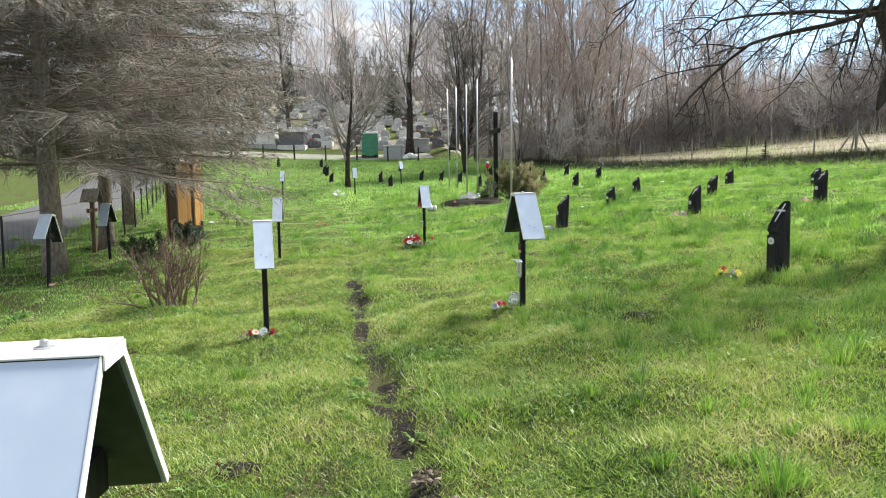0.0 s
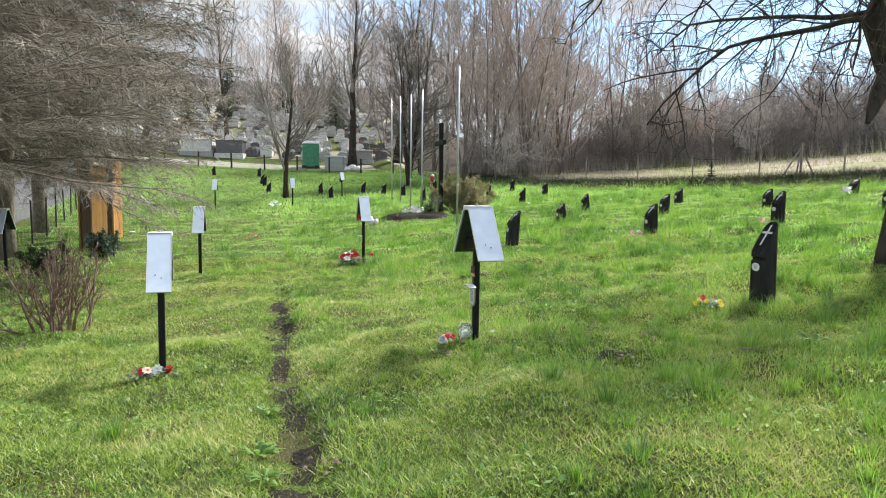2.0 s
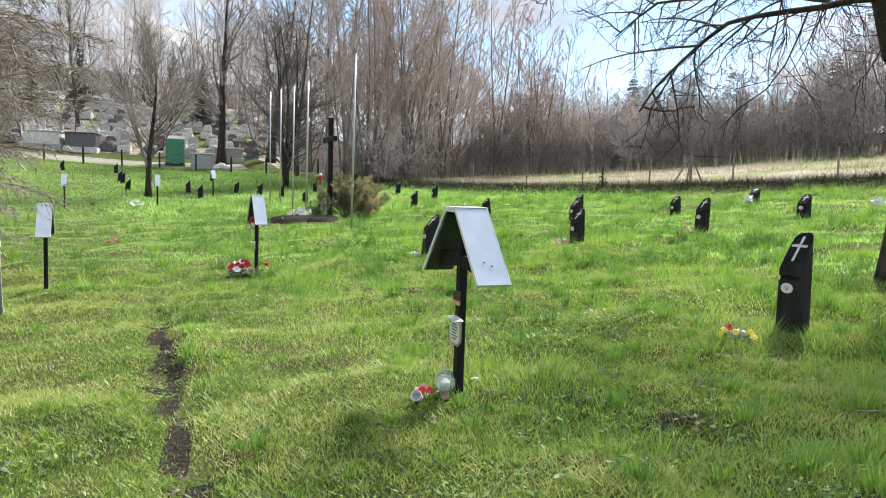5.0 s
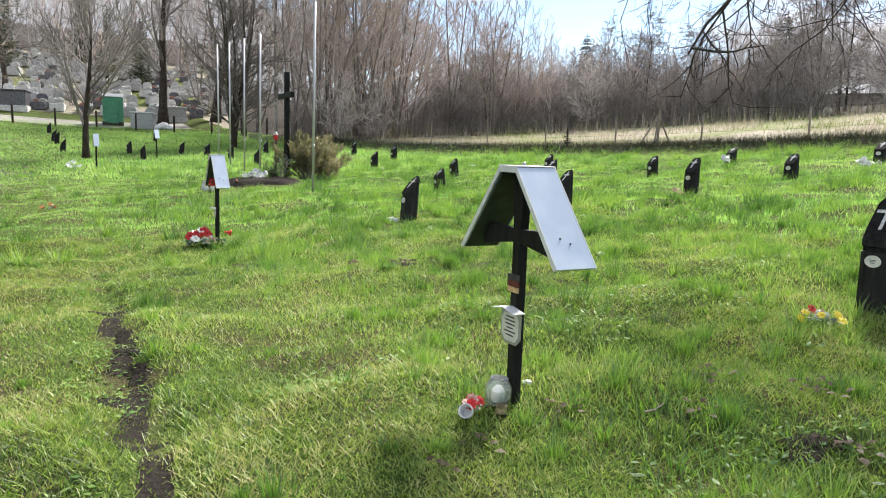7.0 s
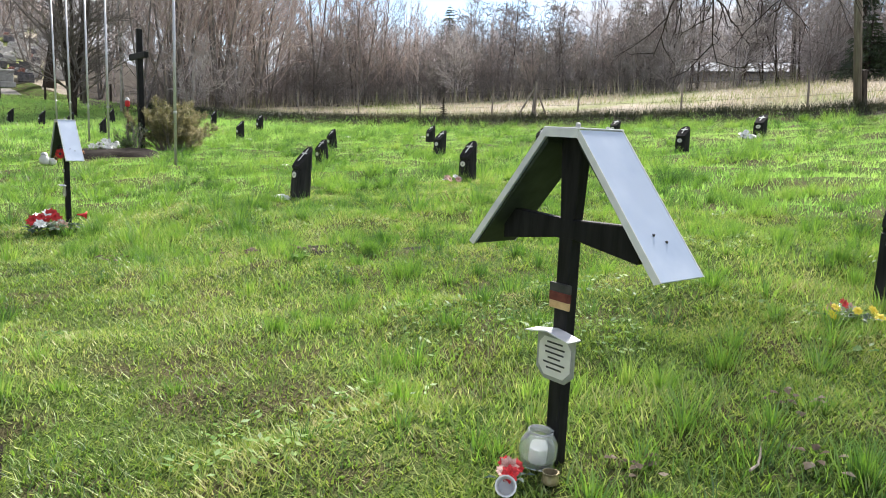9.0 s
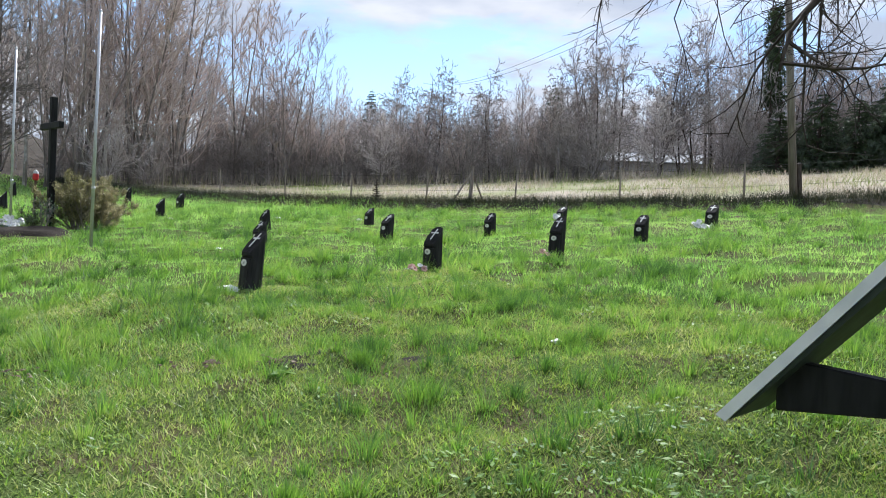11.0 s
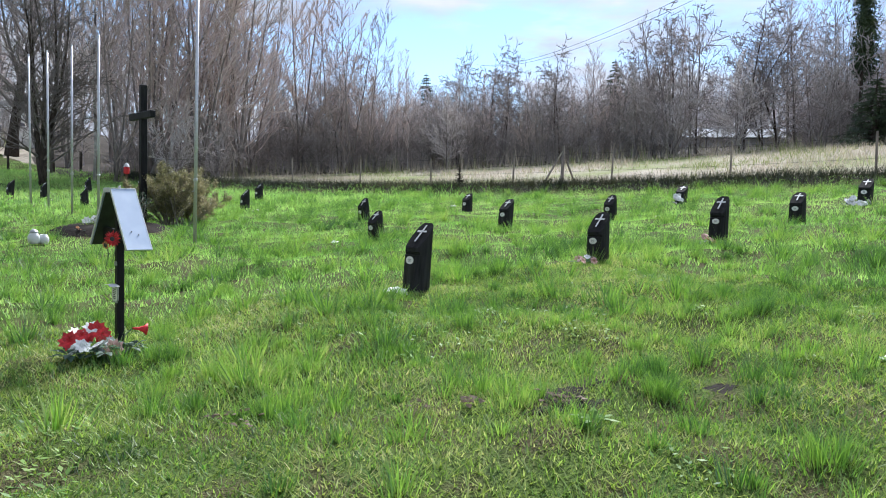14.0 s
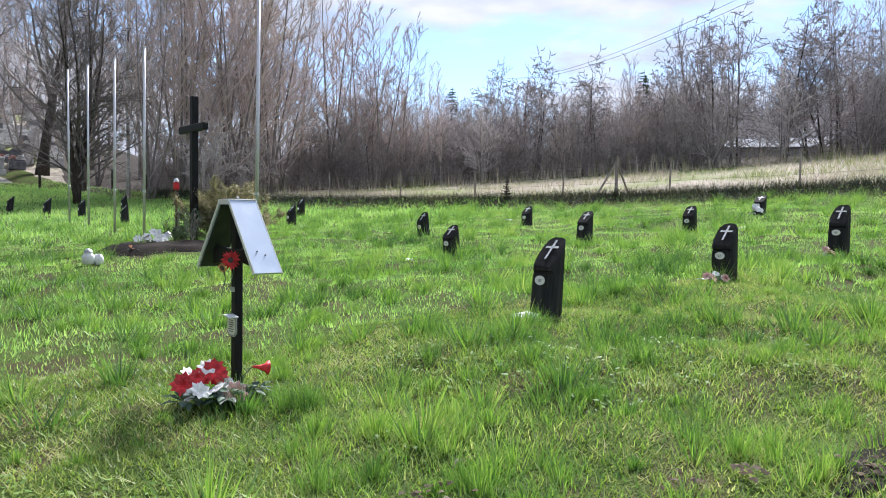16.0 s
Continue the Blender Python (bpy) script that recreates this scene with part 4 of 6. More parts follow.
def dead_spruce(seed, h, r, reach, low, tiers, per, twigs_n, green=0.0):
    """An old spruce with long dead grey lower boughs, dense with fine bare twigs."""
    rr = np.random.default_rng(seed)
    wood, crown, needles = Bag(), Bag(), Bag()
    P, R = limb(rr, (0, 0, -0.2), (0, 0, 1), h, r, r * 0.35, 10, 0.012, 0)
    R[0] *= 1.25
    wood.tube(P, R, 12)
    s0, s1, g0, g1 = [], [], [], []
    for i in range(tiers):
        t = (low + (h - low) * (i + 0.6 * rr.random()) / tiers) / h
        for j in range(per):
            a = 6.283 * (j + rr.random() * 0.8) / per + i * 1.3
            ln = reach * rr.uniform(0.65, 1.1) * (1.0 - 0.45 * max(0, t - 0.5))
            p, _ = along(P, min(t, 0.99))
            Q, S = limb(rr, p, (math.cos(a), math.sin(a), 0.10 + 0.10 * rr.normal()), ln, 0.032, 0.006, 7, 0.05, -0.020)
            wood.tube(Q, S, 5, False)
            for k in range(twigs_n):
                u = 0.10 + 0.90 * rr.random() ** 0.75
                q, d = along(Q, u)
                d = d / np.linalg.norm(d)
                side = np.cross(d, [0, 0, 1.0]) * (1 if k % 2 else -1)
                w = 0.75 * d + side * rr.uniform(0.4, 1.1) + np.array([0, 0, rr.normal(-0.10, 0.16)])
                w /= np.linalg.norm(w)
                l2 = ln * 0.26 * (1.1 - 0.55 * u) * rr.uniform(0.5, 1.3)
                T, S2 = limb(rr, q, w, l2, 0.006, 0.002, 2, 0.12, -0.04)
                crown.tube(T, S2, 3, False)
                for q3 in range(6):
                    e, d3 = along(T, 0.15 + 0.85 * rr.random())
                    w3 = sideways(rr, d3, 45) + np.array([0, 0, -0.25])
                    L3 = rr.uniform(0.10, 0.32)
                    if rr.random() < green * (0.3 + 1.2 * t):
                        g0.append(e)
                        g1.append(e + w3 * L3 * 1.2)
                    else:
                        s0.append(e)
                        s1.append(e + w3 * L3)
    crown.spikes(np.array(s0), np.array(s1), 0.0055)
    if g0:
        needles.spikes(np.array(g0), np.array(g1), 0.012)
    return wood, crown, needles


def put_spruce(x, y, bags, label):
    th = empty("spruce", pose(x, y, gz(x, y)), label, "tree")
    part("trunk", bags[0], M_SPRUCEBARK, th, smooth=True)
    part("crown", bags[1], M_DEADTWIG, th, "dense bare grey-brown twigs")
    if bags[2].n:
        part("needles", bags[2], M_NEEDLE, th, "sparse dull green needles")


put_spruce(-8.3, 15.9, dead_spruce(5, 8.5, 0.24, 5.1, 2.35, 16, 10, 74, 0.03), "old spruce with grey dead lower boughs by the fence")
put_spruce(-9.3, 20.6, dead_spruce(6, 10.5, 0.20, 5.7, 2.5, 15, 10, 70, 0.10), "tall spruce with dead twigs below and thin needles above")
put_spruce(-11.5, 27.5, dead_spruce(8, 13.5, 0.22, 5.4, 2.2, 16, 9, 48, 0.8), "green spruce beside the road fence")


def old_oak(x, y):
    """A big bare tree whose trunk leans away; boughs sweep low over the graves, and one dead limb hangs."""
    rr = np.random.default_rng(17)
    wood, crown = Bag(), Bag()
    bole = [(-0.04, 0, -0.3), (0, 0, 0.15), (0.07, 0.0, 0.7), (0.19, 0.0, 1.25), (0.42, 0.05, 1.85)]
    wood.tube(bole, [0.27, 0.23, 0.205, 0.205, 0.21], 14)
    up = np.array([(0.50, 0.12, 1.70), (0.18, 0.0, 2.10), (-0.30, -0.10, 2.45), (-0.50, -0.10, 3.0), (-0.46, -0.10, 3.7), (-0.30, -0.05, 4.6), (-0.22, 0.05, 5.8), (-0.10, 0.1, 7.0)])
    wood.tube(up, [0.17, 0.18, 0.20, 0.185, 0.165, 0.13, 0.09, 0.04], 12)
    wood.tube([(0.42, 0.1, 1.7), (0.75, 0.2, 2.7), (0.95, 0.25, 4.2), (1.2, 0.3, 6.4)], [0.20, 0.16, 0.12, 0.05], 10)
    # broken stub hanging at the elbow
    wood.tube([(-0.10, -0.1, 2.55), (-0.42, -0.28, 2.30), (-0.66, -0.42, 2.02), (-0.80, -0.52, 1.80), (-0.90, -0.60, 1.66)], [0.17, 0.14, 0.10, 0.065, 0.025], 8)
    s0, s1 = [], []
    boughs = [(-1.0, 0.55, 0.35, 4.6, 0.9), (-1.0, -0.2, 0.22, 4.3, 0.8), (-1.0, 0.15, 0.5, 4.9, 1.4), (-0.8, -0.7, 0.35, 4.2, 1.2), (-0.55, 0.9, 0.3, 4.4, 0.6), (-0.2, -1.0, 0.3, 3.8, 1.0),
              (0.5, -0.9, 0.4, 4.0, 1.0), (1, 0.2, 0.4, 4.0, 1.5), (0.4, 1, 0.4, 4.0, 1.2), (-0.9, 0.5, 0.8, 4.5, 2.2), (-0.7, -0.6, 0.8, 4.4, 2.4), (-1.0, 0.35, 0.1, 4.0, 0.5), (-0.9, -0.45, 0.15, 3.9, 1.8)]
    for bx, by, bz, ln, up_at in boughs:
        p, _ = along(up, min(0.36 + up_at / 7.0, 0.95))
        ln = ln * 0.84
        Q, S = limb(rr, p, (bx, by, bz), ln, 0.044, 0.009, 9, 0.17, -0.075)
        wood.tube(Q, S, 6)
        for j in range(15):
            t = 0.12 + 0.86 * (j + rr.random()) / 15
            q, d = along(Q, t)
            w = sideways(rr, d, 56) + np.array([0, 0, -0.16])
            l2 = ln * 0.42 * (1.15 - 0.6 * t) * rr.uniform(0.6, 1.2)
            T, S2 = limb(rr, q, w, l2, 0.013, 0.004, 5, 0.17, -0.07)
            crown.tube(T, S2, 4, False)
            for k in range(8):
                q3, d3 = along(T, 0.12 + 0.86 * (k + rr.random()) / 8)
                w3 = sideways(rr, d3, 55) + np.array([0, 0, -0.12])
                l3 = l2 * 0.42 * rr.uniform(0.5, 1.3)
                U, S3 = limb(rr, q3, w3, l3, 0.0055, 0.002, 3, 0.25, 0.0)
                crown.tube(U, S3, 3, False)
                for m in range(3):
                    q4, d4 = along(U, 0.3 + 0.7 * rr.random())
                    s0.append(q4)
                    s1.append(q4 + sideways(rr, d4, 40) * l3 * rr.uniform(0.25, 0.5))
    crown.spikes(np.array(s0), np.array(s1), 0.003)
    th = empty("old_tree", pose(x, y, gz(x, y)), "big bare tree with dark low-sweeping boughs and a hanging dead limb", "tree")
    part("trunk", wood, M_DARKBARK, th, smooth=True)
    part("crown", crown, M_DARKBARK, th, "tangle of dark bare twigs")


old_oak(6.64, 10.55)

# young fruit tree among the graves
tree_thing("fruit_tree", bare_tree(31, 7.2, 0.17, 0.20, 24, 10, 8, 40, 0.12, 0.78, 0.5, 0.5, twig=0.012), pose(-5.5, 43.9, gz(-5.5, 43.9)), "small bare fruit tree with a dense fan of twigs", M_DARKBARK, M_THICKET)
# dense multi-stemmed tree behind the flagpoles, birches beside it
tree_thing("hornbeam", bare_tree(33, 11.5, 0.13, 0.10, 22, 7, 8, 46, 0.015, 0.36, 0.5, 0.5, stems=5, open_=7, twig=0.012), pose(1.6, 53.0, gz(1.6, 53.0)), "bare tree with several dark stems rising from one base", M_DARKBARK, M_BARK)
tree_thing("maple", bare_tree(39, 16, 0.38, 0.18, 24, 9, 8, 50, 0.08, 0.52, twig=0.014), pose(-3.0, 72.0, gz(-3, 72)), "large bare tree with dark spreading limbs", M_DARKBARK, M_THICKET)
tree_thing("maple", bare_tree(38, 17, 0.40, 0.18, 24, 9, 8, 48, 0.08, 0.52, twig=0.014), pose(1.2, 74.0, gz(1.2, 74)), "large bare tree with dark spreading limbs", M_DARKBARK, M_THICKET)
tree_thing("maple", bare_tree(36, 17, 0.24, 0.25, 20, 8, 8, 42, 0.05, 0.36, twig=0.014), pose(-16.0, 80.0, gz(-16, 80)), "tall bare tree above the cemetery road", M_DARKBARK, M_THICKET)

WOOD_KINDS = [
    ("alder", bare_tree(51, 12, 0.075, 0.16, 20, 7, 7, 36, 0.05, 0.34, twig=0.011, sides=5, wander=0.07), M_BARK, M_TWIG, "bare alder at the edge of the wood"),
    ("willow", bare_tree(52, 10.5, 0.055, 0.08, 11, 6, 6, 34, 0.04, 0.38, stems=3, open_=8, twig=0.014, sides=5, wander=0.07), M_BARK, M_TWIGRED, "bare many-stemmed willow at the wood's edge"),
    ("hazel", bare_tree(53, 5.0, 0.040, 0.06, 10, 6, 5, 44, 0.02, 0.5, stems=5, open_=13, twig=0.013, sides=4), M_BARK, M_TWIG, "bare hazel thicket at the wood's edge"),
    ("birch", bare_tree(54, 13.5, 0.09, 0.20, 20, 7, 7, 34, 0.03, 0.28, twig=0.012, sides=5, wander=0.06), M_BIRCH, M_TWIGRED, "slender birch with pale bark and reddish twigs"),
    ("blackthorn", bare_tree(55, 5.5, 0.050, 0.08, 16, 7, 6, 56, 0.0, 0.52, stems=2, open_=8, twig=0.012, sides=5), M_DARKBARK, M_THICKET, "dark bare thorn tree in the hedge"),
]
WOOD = [tree_thing(n, b, Matrix(), lab, bk, tw, group="trees of the wood") for n, b, bk, tw, lab in WOOD_KINDS]
used = [False] * len(WOOD)


def plant(kind, x, y, s):
    m = pose(x, y, gz(x, y), 0, 0, rng.uniform(0, 360)) @ Matrix.Diagonal((s, s, s * rng.uniform(0.9, 1.12), 1))
    if used[kind]:
        copy_thing(WOOD[kind], m)
    else:
        WOOD[kind].matrix_basis = m
        used[kind] = True


# birches and willows beyond the memorial
for x, y, kind, s in ((4.6, 57.0, 3, 1.2), (5.6, 56.0, 1, 1.35), (7.6, 58.0, 1, 1.4), (9.4, 60.0, 3, 1.15), (10.5, 57.5, 1, 1.3), (6.6, 62.0, 0, 1.4), (3.0, 64.0, 0, 1.4), (12.5, 60.5, 1, 1.4), (8.6, 61.5, 1, 1.5), (11.6, 62.5, 1, 1.4), (14.2, 61.5, 1, 1.3), (13.4, 58.5, 0, 1.15), (8.3, 54.5, 2, 1.0), (11.0, 55.5, 2, 0.9)):
    plant(kind, x, y, s)


def wood_height(a):
    """Height of the wood by its bearing: tall on the left, low in the middle, higher again by the shed."""
    return np.interp(a, [0, 19, 23, 38, 44, 60, 90], [14.0, 12.2, 6.0, 5.2, 7.6, 7.6, 7.2])


TALL = (12, 10.5, 5.0, 13.5, 5.5)


def wood():
    for a in np.arange(8, 84, 1.0):
        for row in range(1 if a < 17 or 42 < a < 48 else 2):
            aa = radians(a + rng.uniform(-0.5, 0.5))
            lim = 59 + 4 * math.sin(a / 9.0) + max(0, a - 30) * 0.12
            r = lim + 1.0 + row * 3.6 + rng.uniform(-0.8, 2.5)
            x, y = r * math.sin(aa), r * math.cos(aa)
            H = wood_height(a)
            kind = int(rng.choice([0, 1, 2, 3, 4], p=[0.28, 0.30, 0.12, 0.14, 0.16] if a < 22 else [0.20, 0.22, 0.22, 0.03, 0.33]))
            want = H * rng.uniform(0.75, 1.08) * (0.7 if kind in (2, 4) and a < 22 else 1)
            plant(kind, x, y, min(want / TALL[kind], 1.35))


wood()


def stem_haze(rr, deg, r, H, k, twig, stem, low, wide, up0, up1):
    """Stems with k side twigs each, at bearings and distances, as one Bag."""
    b, S0, S1, RR = Bag(), [], [], []
    a = np.radians(deg)
    X, Y = r * np.sin(a), r * np.cos(a)
    Z = ground(X, Y)
    for i in range(len(deg)):
        o = np.array([X[i], Y[i], Z[i] - 0.1])
        top = o + [rr.normal(0, 0.04) * H[i], rr.normal(0, 0.04) * H[i], H[i]]
        S0.append(o[None]); S1.append(top[None]); RR.append(np.array([stem]))
        t = rr.uniform(low, 0.99, k)
        p = o + (top - o) * t[:, None]
        g = rr.uniform(0, 6.283, k)
        ln = H[i] * wide * (1.15 - 0.75 * t) * rr.uniform(0.4, 1.25, k)
        e = p + np.stack([np.cos(g), np.sin(g), rr.uniform(up0, up1, k)], 1) * ln[:, None]
        S0.append(p); S1.append(e); RR.append(np.full(k, twig))
    b.spikes(np.concatenate(S0), np.concatenate(S1), np.concatenate(RR))
    return b


def far_wood():
    """The depth of the wood, the wooded slope behind and the thicket at its foot: past counting."""
    rr = np.random.default_rng(77)
    deg = np.concatenate([rr.uniform(20, 88, 1200), rr.uniform(-30, 20, 300)])
    r = np.where(deg > 4, 66, 96) + 60 * rr.random(len(deg)) ** 1.3
    r = np.where(np.abs(deg - 45) < 4.5, r + 24, r)
    H = rr.uniform(0.72, 1.08, len(deg)) * wood_height(deg)
    ob = part("far_wood", stem_haze(rr, deg, r, H, 46, 0.021, 0.07, 0.03, 0.25, 0.3, 1.5), M_HAZEDTWIG)
    tagged(ob, "depth of the bare brown wood on the slope", "wood", kind="stuff")
    deg = rr.uniform(6, 88, 1500)
    deg = np.where((np.abs(deg - 45) < 4.0) & (rr.random(1500) < 0.75), rr.uniform(20, 40, 1500), deg)
    r = 59.5 + 4 * np.sin(deg / 9.0) + np.maximum(0, deg - 30) * 0.12 + 9 * rr.random(1500) ** 1.2
    H = rr.uniform(1.2, 4.6, 1500)
    ob = part("thicket", stem_haze(rr, deg, r, H, 40, 0.017, 0.03, 0.0, 0.42, 0.1, 1.2), M_THICKET)
    tagged(ob, "dark tangled thicket of thorn and hazel at the wood's foot", "thicket", kind="stuff")


far_wood()
# dark spruces at the wood's far end
for i, (x, y, h, w) in enumerate(((42.8, 33.8, 4.2, 2.2), (44.0, 32.0, 5.2, 2.6), (44.8, 30.2, 4.6, 2.6), (45.6, 28.6, 5.6, 3.0), (47.0, 26.5, 5.4, 3.0), (48.5, 24.0, 6, 3.0), (62, 74, 9, 2.4), (45, 88, 8, 2.2))):
    tree_thing("spruce", conifer(60 + i, h, 0.16, w, 26, 9, 34, -0.10, 0.03), pose(x, y, gz(x, y)), "dark green spruce at the edge of the wood", M_DARKBARK, M_NEEDLE)
# ivy-clad tree, tall bare tree by the shed
def ivy_tree(seed, h):
    """A slim tree whose upper trunk and limb stubs are wrapped in clumps of ivy."""
    rr = np.random.default_rng(seed)
    wood_, ivy = bare_tree(seed, h, 0.16, 0.35, 12, 6, 5, 48, 0.04, 0.22, twig=0.012)
    P = np.concatenate(wood_[0].v)
    s0, s1 = [], []
    for i in range(46):
        z = h * (0.42 + 0.55 * rr.random())
        a, d = rr.uniform(0, 6.283), abs(rr.normal(0, 0.42)) * (1.25 - z / h)
        near = P[np.argmin(np.abs(P[:, 2] - z))]
        c = np.array([near[0] + d * math.cos(a), near[1] + d * math.sin(a), z])
        n = 110
        q = c + rr.normal(0, 0.24, (n, 3)) * [1, 1, 1.3]
        s0.append(q)
        s1.append(q + rr.normal(0, 0.12, (n, 3)) + [0, 0, -0.08])
    leaves = Bag()
    leaves.spikes(np.concatenate(s0), np.concatenate(s1), 0.05)
    return wood_, ivy, leaves


_ivy = ivy_tree(71, 11.5)
part("foliage", _ivy[2], M_NEEDLE, tree_thing("ivy_tree", _ivy[:2], pose(47.3, 37.1, gz(47.3, 37.1)), "tall tree wrapped in dark ivy", M_DARKBARK, M_TWIG), "dark clumps of ivy")
tree_thing("ash", bare_tree(73, 13.5, 0.15, 0.35, 14, 7, 6, 30, 0.06, 0.34, stems=2, open_=4, twig=0.012), pose(43.5, 50.0, gz(43.5, 50.0)), "tall slender bare tree before the shed", M_BARK, M_TWIG)
# evergreens of the cemetery
for i, (x, y, h, w) in enumerate(((-21, 84, 8, 1.4), (-18.5, 92, 10, 1.6), (-9, 92, 10, 1.8), (-5.5, 88, 9, 1.5), (-24, 82, 7, 1.6), (-12.5, 100, 12, 1.8))):
    tree_thing("thuja", conifer(80 + i, h * 0.8, 0.14, w, 38, 9, 15, 0.10, 0.02), pose(x, y, gz(x, y)), "evergreen thuja among the graves", M_DARKBARK, M_NEEDLE if i % 2 else M_OCHRENEEDLE)


# ---- worn soil, roads ----
def drape(name, cx, cy, rx, ry, turn, material, label, lift=0.014, seed=1, category="soil"):
    """An irregular patch lying on the ground."""
    rr = np.random.default_rng(seed)
    n, b = 30, Bag()
    a = np.arange(n) * 2 * math.pi / n
    k = 1 + 0.22 * np.sin(2 * a + rr.uniform(0, 6)) + 0.15 * np.sin(3 * a + rr.uniform(0, 6)) + rr.normal(0, 0.17, n)
    v, ct, st = [], math.cos(radians(turn)), math.sin(radians(turn))
    for s in (1.0, 0.75, 0.5, 0.25):
        x, y = s * k * rx * np.cos(a), s * k * ry * np.sin(a)
        X, Y = cx + x * ct - y * st, cy + x * st + y * ct
        v.append(np.stack([X, Y, ground(X, Y) + (lift if s < 1 else -0.012) + 0.012 * (vnoise(X, Y, 0.07, 5) - 0.4) * (s < 1)], 1))
    v.append(np.array([[cx, cy, gz(cx, cy) + lift]]))
    f = [(r * n + j, r * n + (j + 1) % n, (r + 1) * n + (j + 1) % n, (r + 1) * n + j) for r in range(3) for j in range(n)] + [(3 * n + j, 3 * n + (j + 1) % n, 4 * n) for j in range(n)]
    b.add(np.concatenate(v), f)
    tagged(part(name, b, material, smooth=True), label, category, kind="structure")


PATCHES = [(-1.26, 4.35, 0.19, 0.13, 10), (1.5, 13.6, 0.28, 0.14, 0), (2.2, 6.3, 0.18, 0.11, 20), (1.6, 13.75, 0.2, 0.2, 0), (1.92, 7.6, 0.22, 0.12, 0), (2.6, 8.4, 0.14, 0.10, 0), (-3.5, 8.0, 0.15, 0.1, 0)]
for y in np.arange(3.2, 15.8, 0.5):
    if rng.random() > 0.5:
        PATCHES.append((float(trail_x(y) + rng.normal(0, 0.08)), float(y), rng.uniform(0.06, 0.15), rng.uniform(0.10, 0.22), rng.uniform(-10, 25)))
for i, (x, y, a, b_, t) in enumerate(PATCHES):
    drape("soil_patch", x, y, a, b_, t, M_SOIL, "bare dark soil worn in the grass", seed=i)
drape("grave_mound", 0.95, 28.3, 1.15, 0.75, 20, M_SOIL, "low mound of dark earth before the cross", lift=0.10, seed=99)


def strip(name, pts, width, material, label, lift=0.02, category="road"):
    b, P = Bag(), np.array(pts, float)
    t = np.linspace(0, len(P) - 1, 60)
    X, Y = np.interp(t, range(len(P)), P[:, 0]), np.interp(t, range(len(P)), P[:, 1])
    dx, dy = np.gradient(X), np.gradient(Y)
    L = np.hypot(dx, dy)
    nx, ny, v, m = dy / L, -dx / L, [], 9
    for s in np.linspace(-0.5, 0.5, m):
        x, y = X + nx * width * s, Y + ny * width * s
        v.append(np.stack([x, y, ground(x, y) + (lift if abs(s) < 0.5 else -0.03)], 1))
    v = np.stack(v, 1).reshape(-1, 3)
    b.add(v, [(i * m + j, i * m + j + 1, (i + 1) * m + j + 1, (i + 1) * m + j) for i in range(59) for j in range(m - 1)])
    tagged(part(name, b, material, smooth=True), label, category, kind="structure")


strip("road", [(-13.2, -5), (-13.4, 12), (-14.2, 22), (-17.5, 38), (-22, 54), (-30, 72)], 4.6, M_ASPHALT, "grey asphalt lane beyond the fence", 0.07)
strip("gravel_track", [(-40, 70.5), (-20, 70.0), (-8, 70.0), (-1, 71.5)], 3.6, M_GRAVEL, "pale gravel track below the cemetery")


# ---- fences ----
def fence(points, h, gap, wires, post_mat, label, mesh=False, thick=0.035):
    P = np.array(points, float)
    seg = np.hypot(*np.diff(P, axis=0).T)
    s = np.concatenate([[0], np.cumsum(seg)])
    n = int(s[-1] / gap)
    x0, y0 = P[0]
    th = empty("fence", pose(x0, y0, gz(x0, y0)), label, "fence")
    inv = Matrix.Translation((-x0, -y0, -gz(x0, y0)))
    tops = []
    for i in range(n + 1):
        u = i * gap
        x, y = np.interp(u, s, P[:, 0]), np.interp(u, s, P[:, 1])
        z = gz(x, y)
        hh = h * rng.uniform(0.93, 1.06)
        b = boxed((thick, thick, hh + 0.2), Matrix.Translation((0, 0, hh / 2 - 0.1)), thick * 0.15)
        part("post", b, post_mat, th, m=inv @ pose(x, y, z, rng.uniform(-2, 2), rng.uniform(-2, 2), rng.uniform(0, 40)))
        tops.append((x - x0, y - y0, z - gz(x0, y0)))
    T = np.array(tops)
    for w in wires:
        b = Bag()
        b.tube(T + [0, 0, h * w], np.full(len(T), 0.006 if mesh else 0.004), 4)
        part("rail" if mesh else "wire", b, M_WIRE, th)
    if mesh:
        b = Bag()
        a0, a1 = [], []
        for p, q in zip(T, T[1:]):
            for k in np.arange(0, 1, 0.1):
                c = p + (q - p) * k
                a0.append(c + [0, 0, 0.05])
                a1.append(c + [0, 0, h * 0.95])
        b.spikes(np.array(a0), np.array(a1), 0.004)
        part("netting", b, M_WIRE, th)


fence([(-9.9, 10), (-10.2, 18.1), (-10.4, 24.7), (-12.6, 32.3), (-15.5, 42), (-20, 56)], 1.25, 2.4, (0.1, 0.97), M_WIRE, "dark wire-netting fence along the lane", True, 0.05)
fence([(-30, 67.6), (-18, 67.6), (-6, 67.8), (2, 66.5), (6.5, 60.5)], 1.3, 2.8, (0.35, 0.65, 0.95), M_DARKBARK, "dark post-and-wire fence at the top of the field", False, 0.13)
fence([(4.5, 55.5), (9.5, 51), (14.2, 41.5), (17.4, 32.5), (20.2, 25.5), (25, 14.5)], 1.45, 4.2, (0.45, 0.9), M_GREYWOOD, "sparse weathered fence posts along the meadow's edge", False, 0.06)


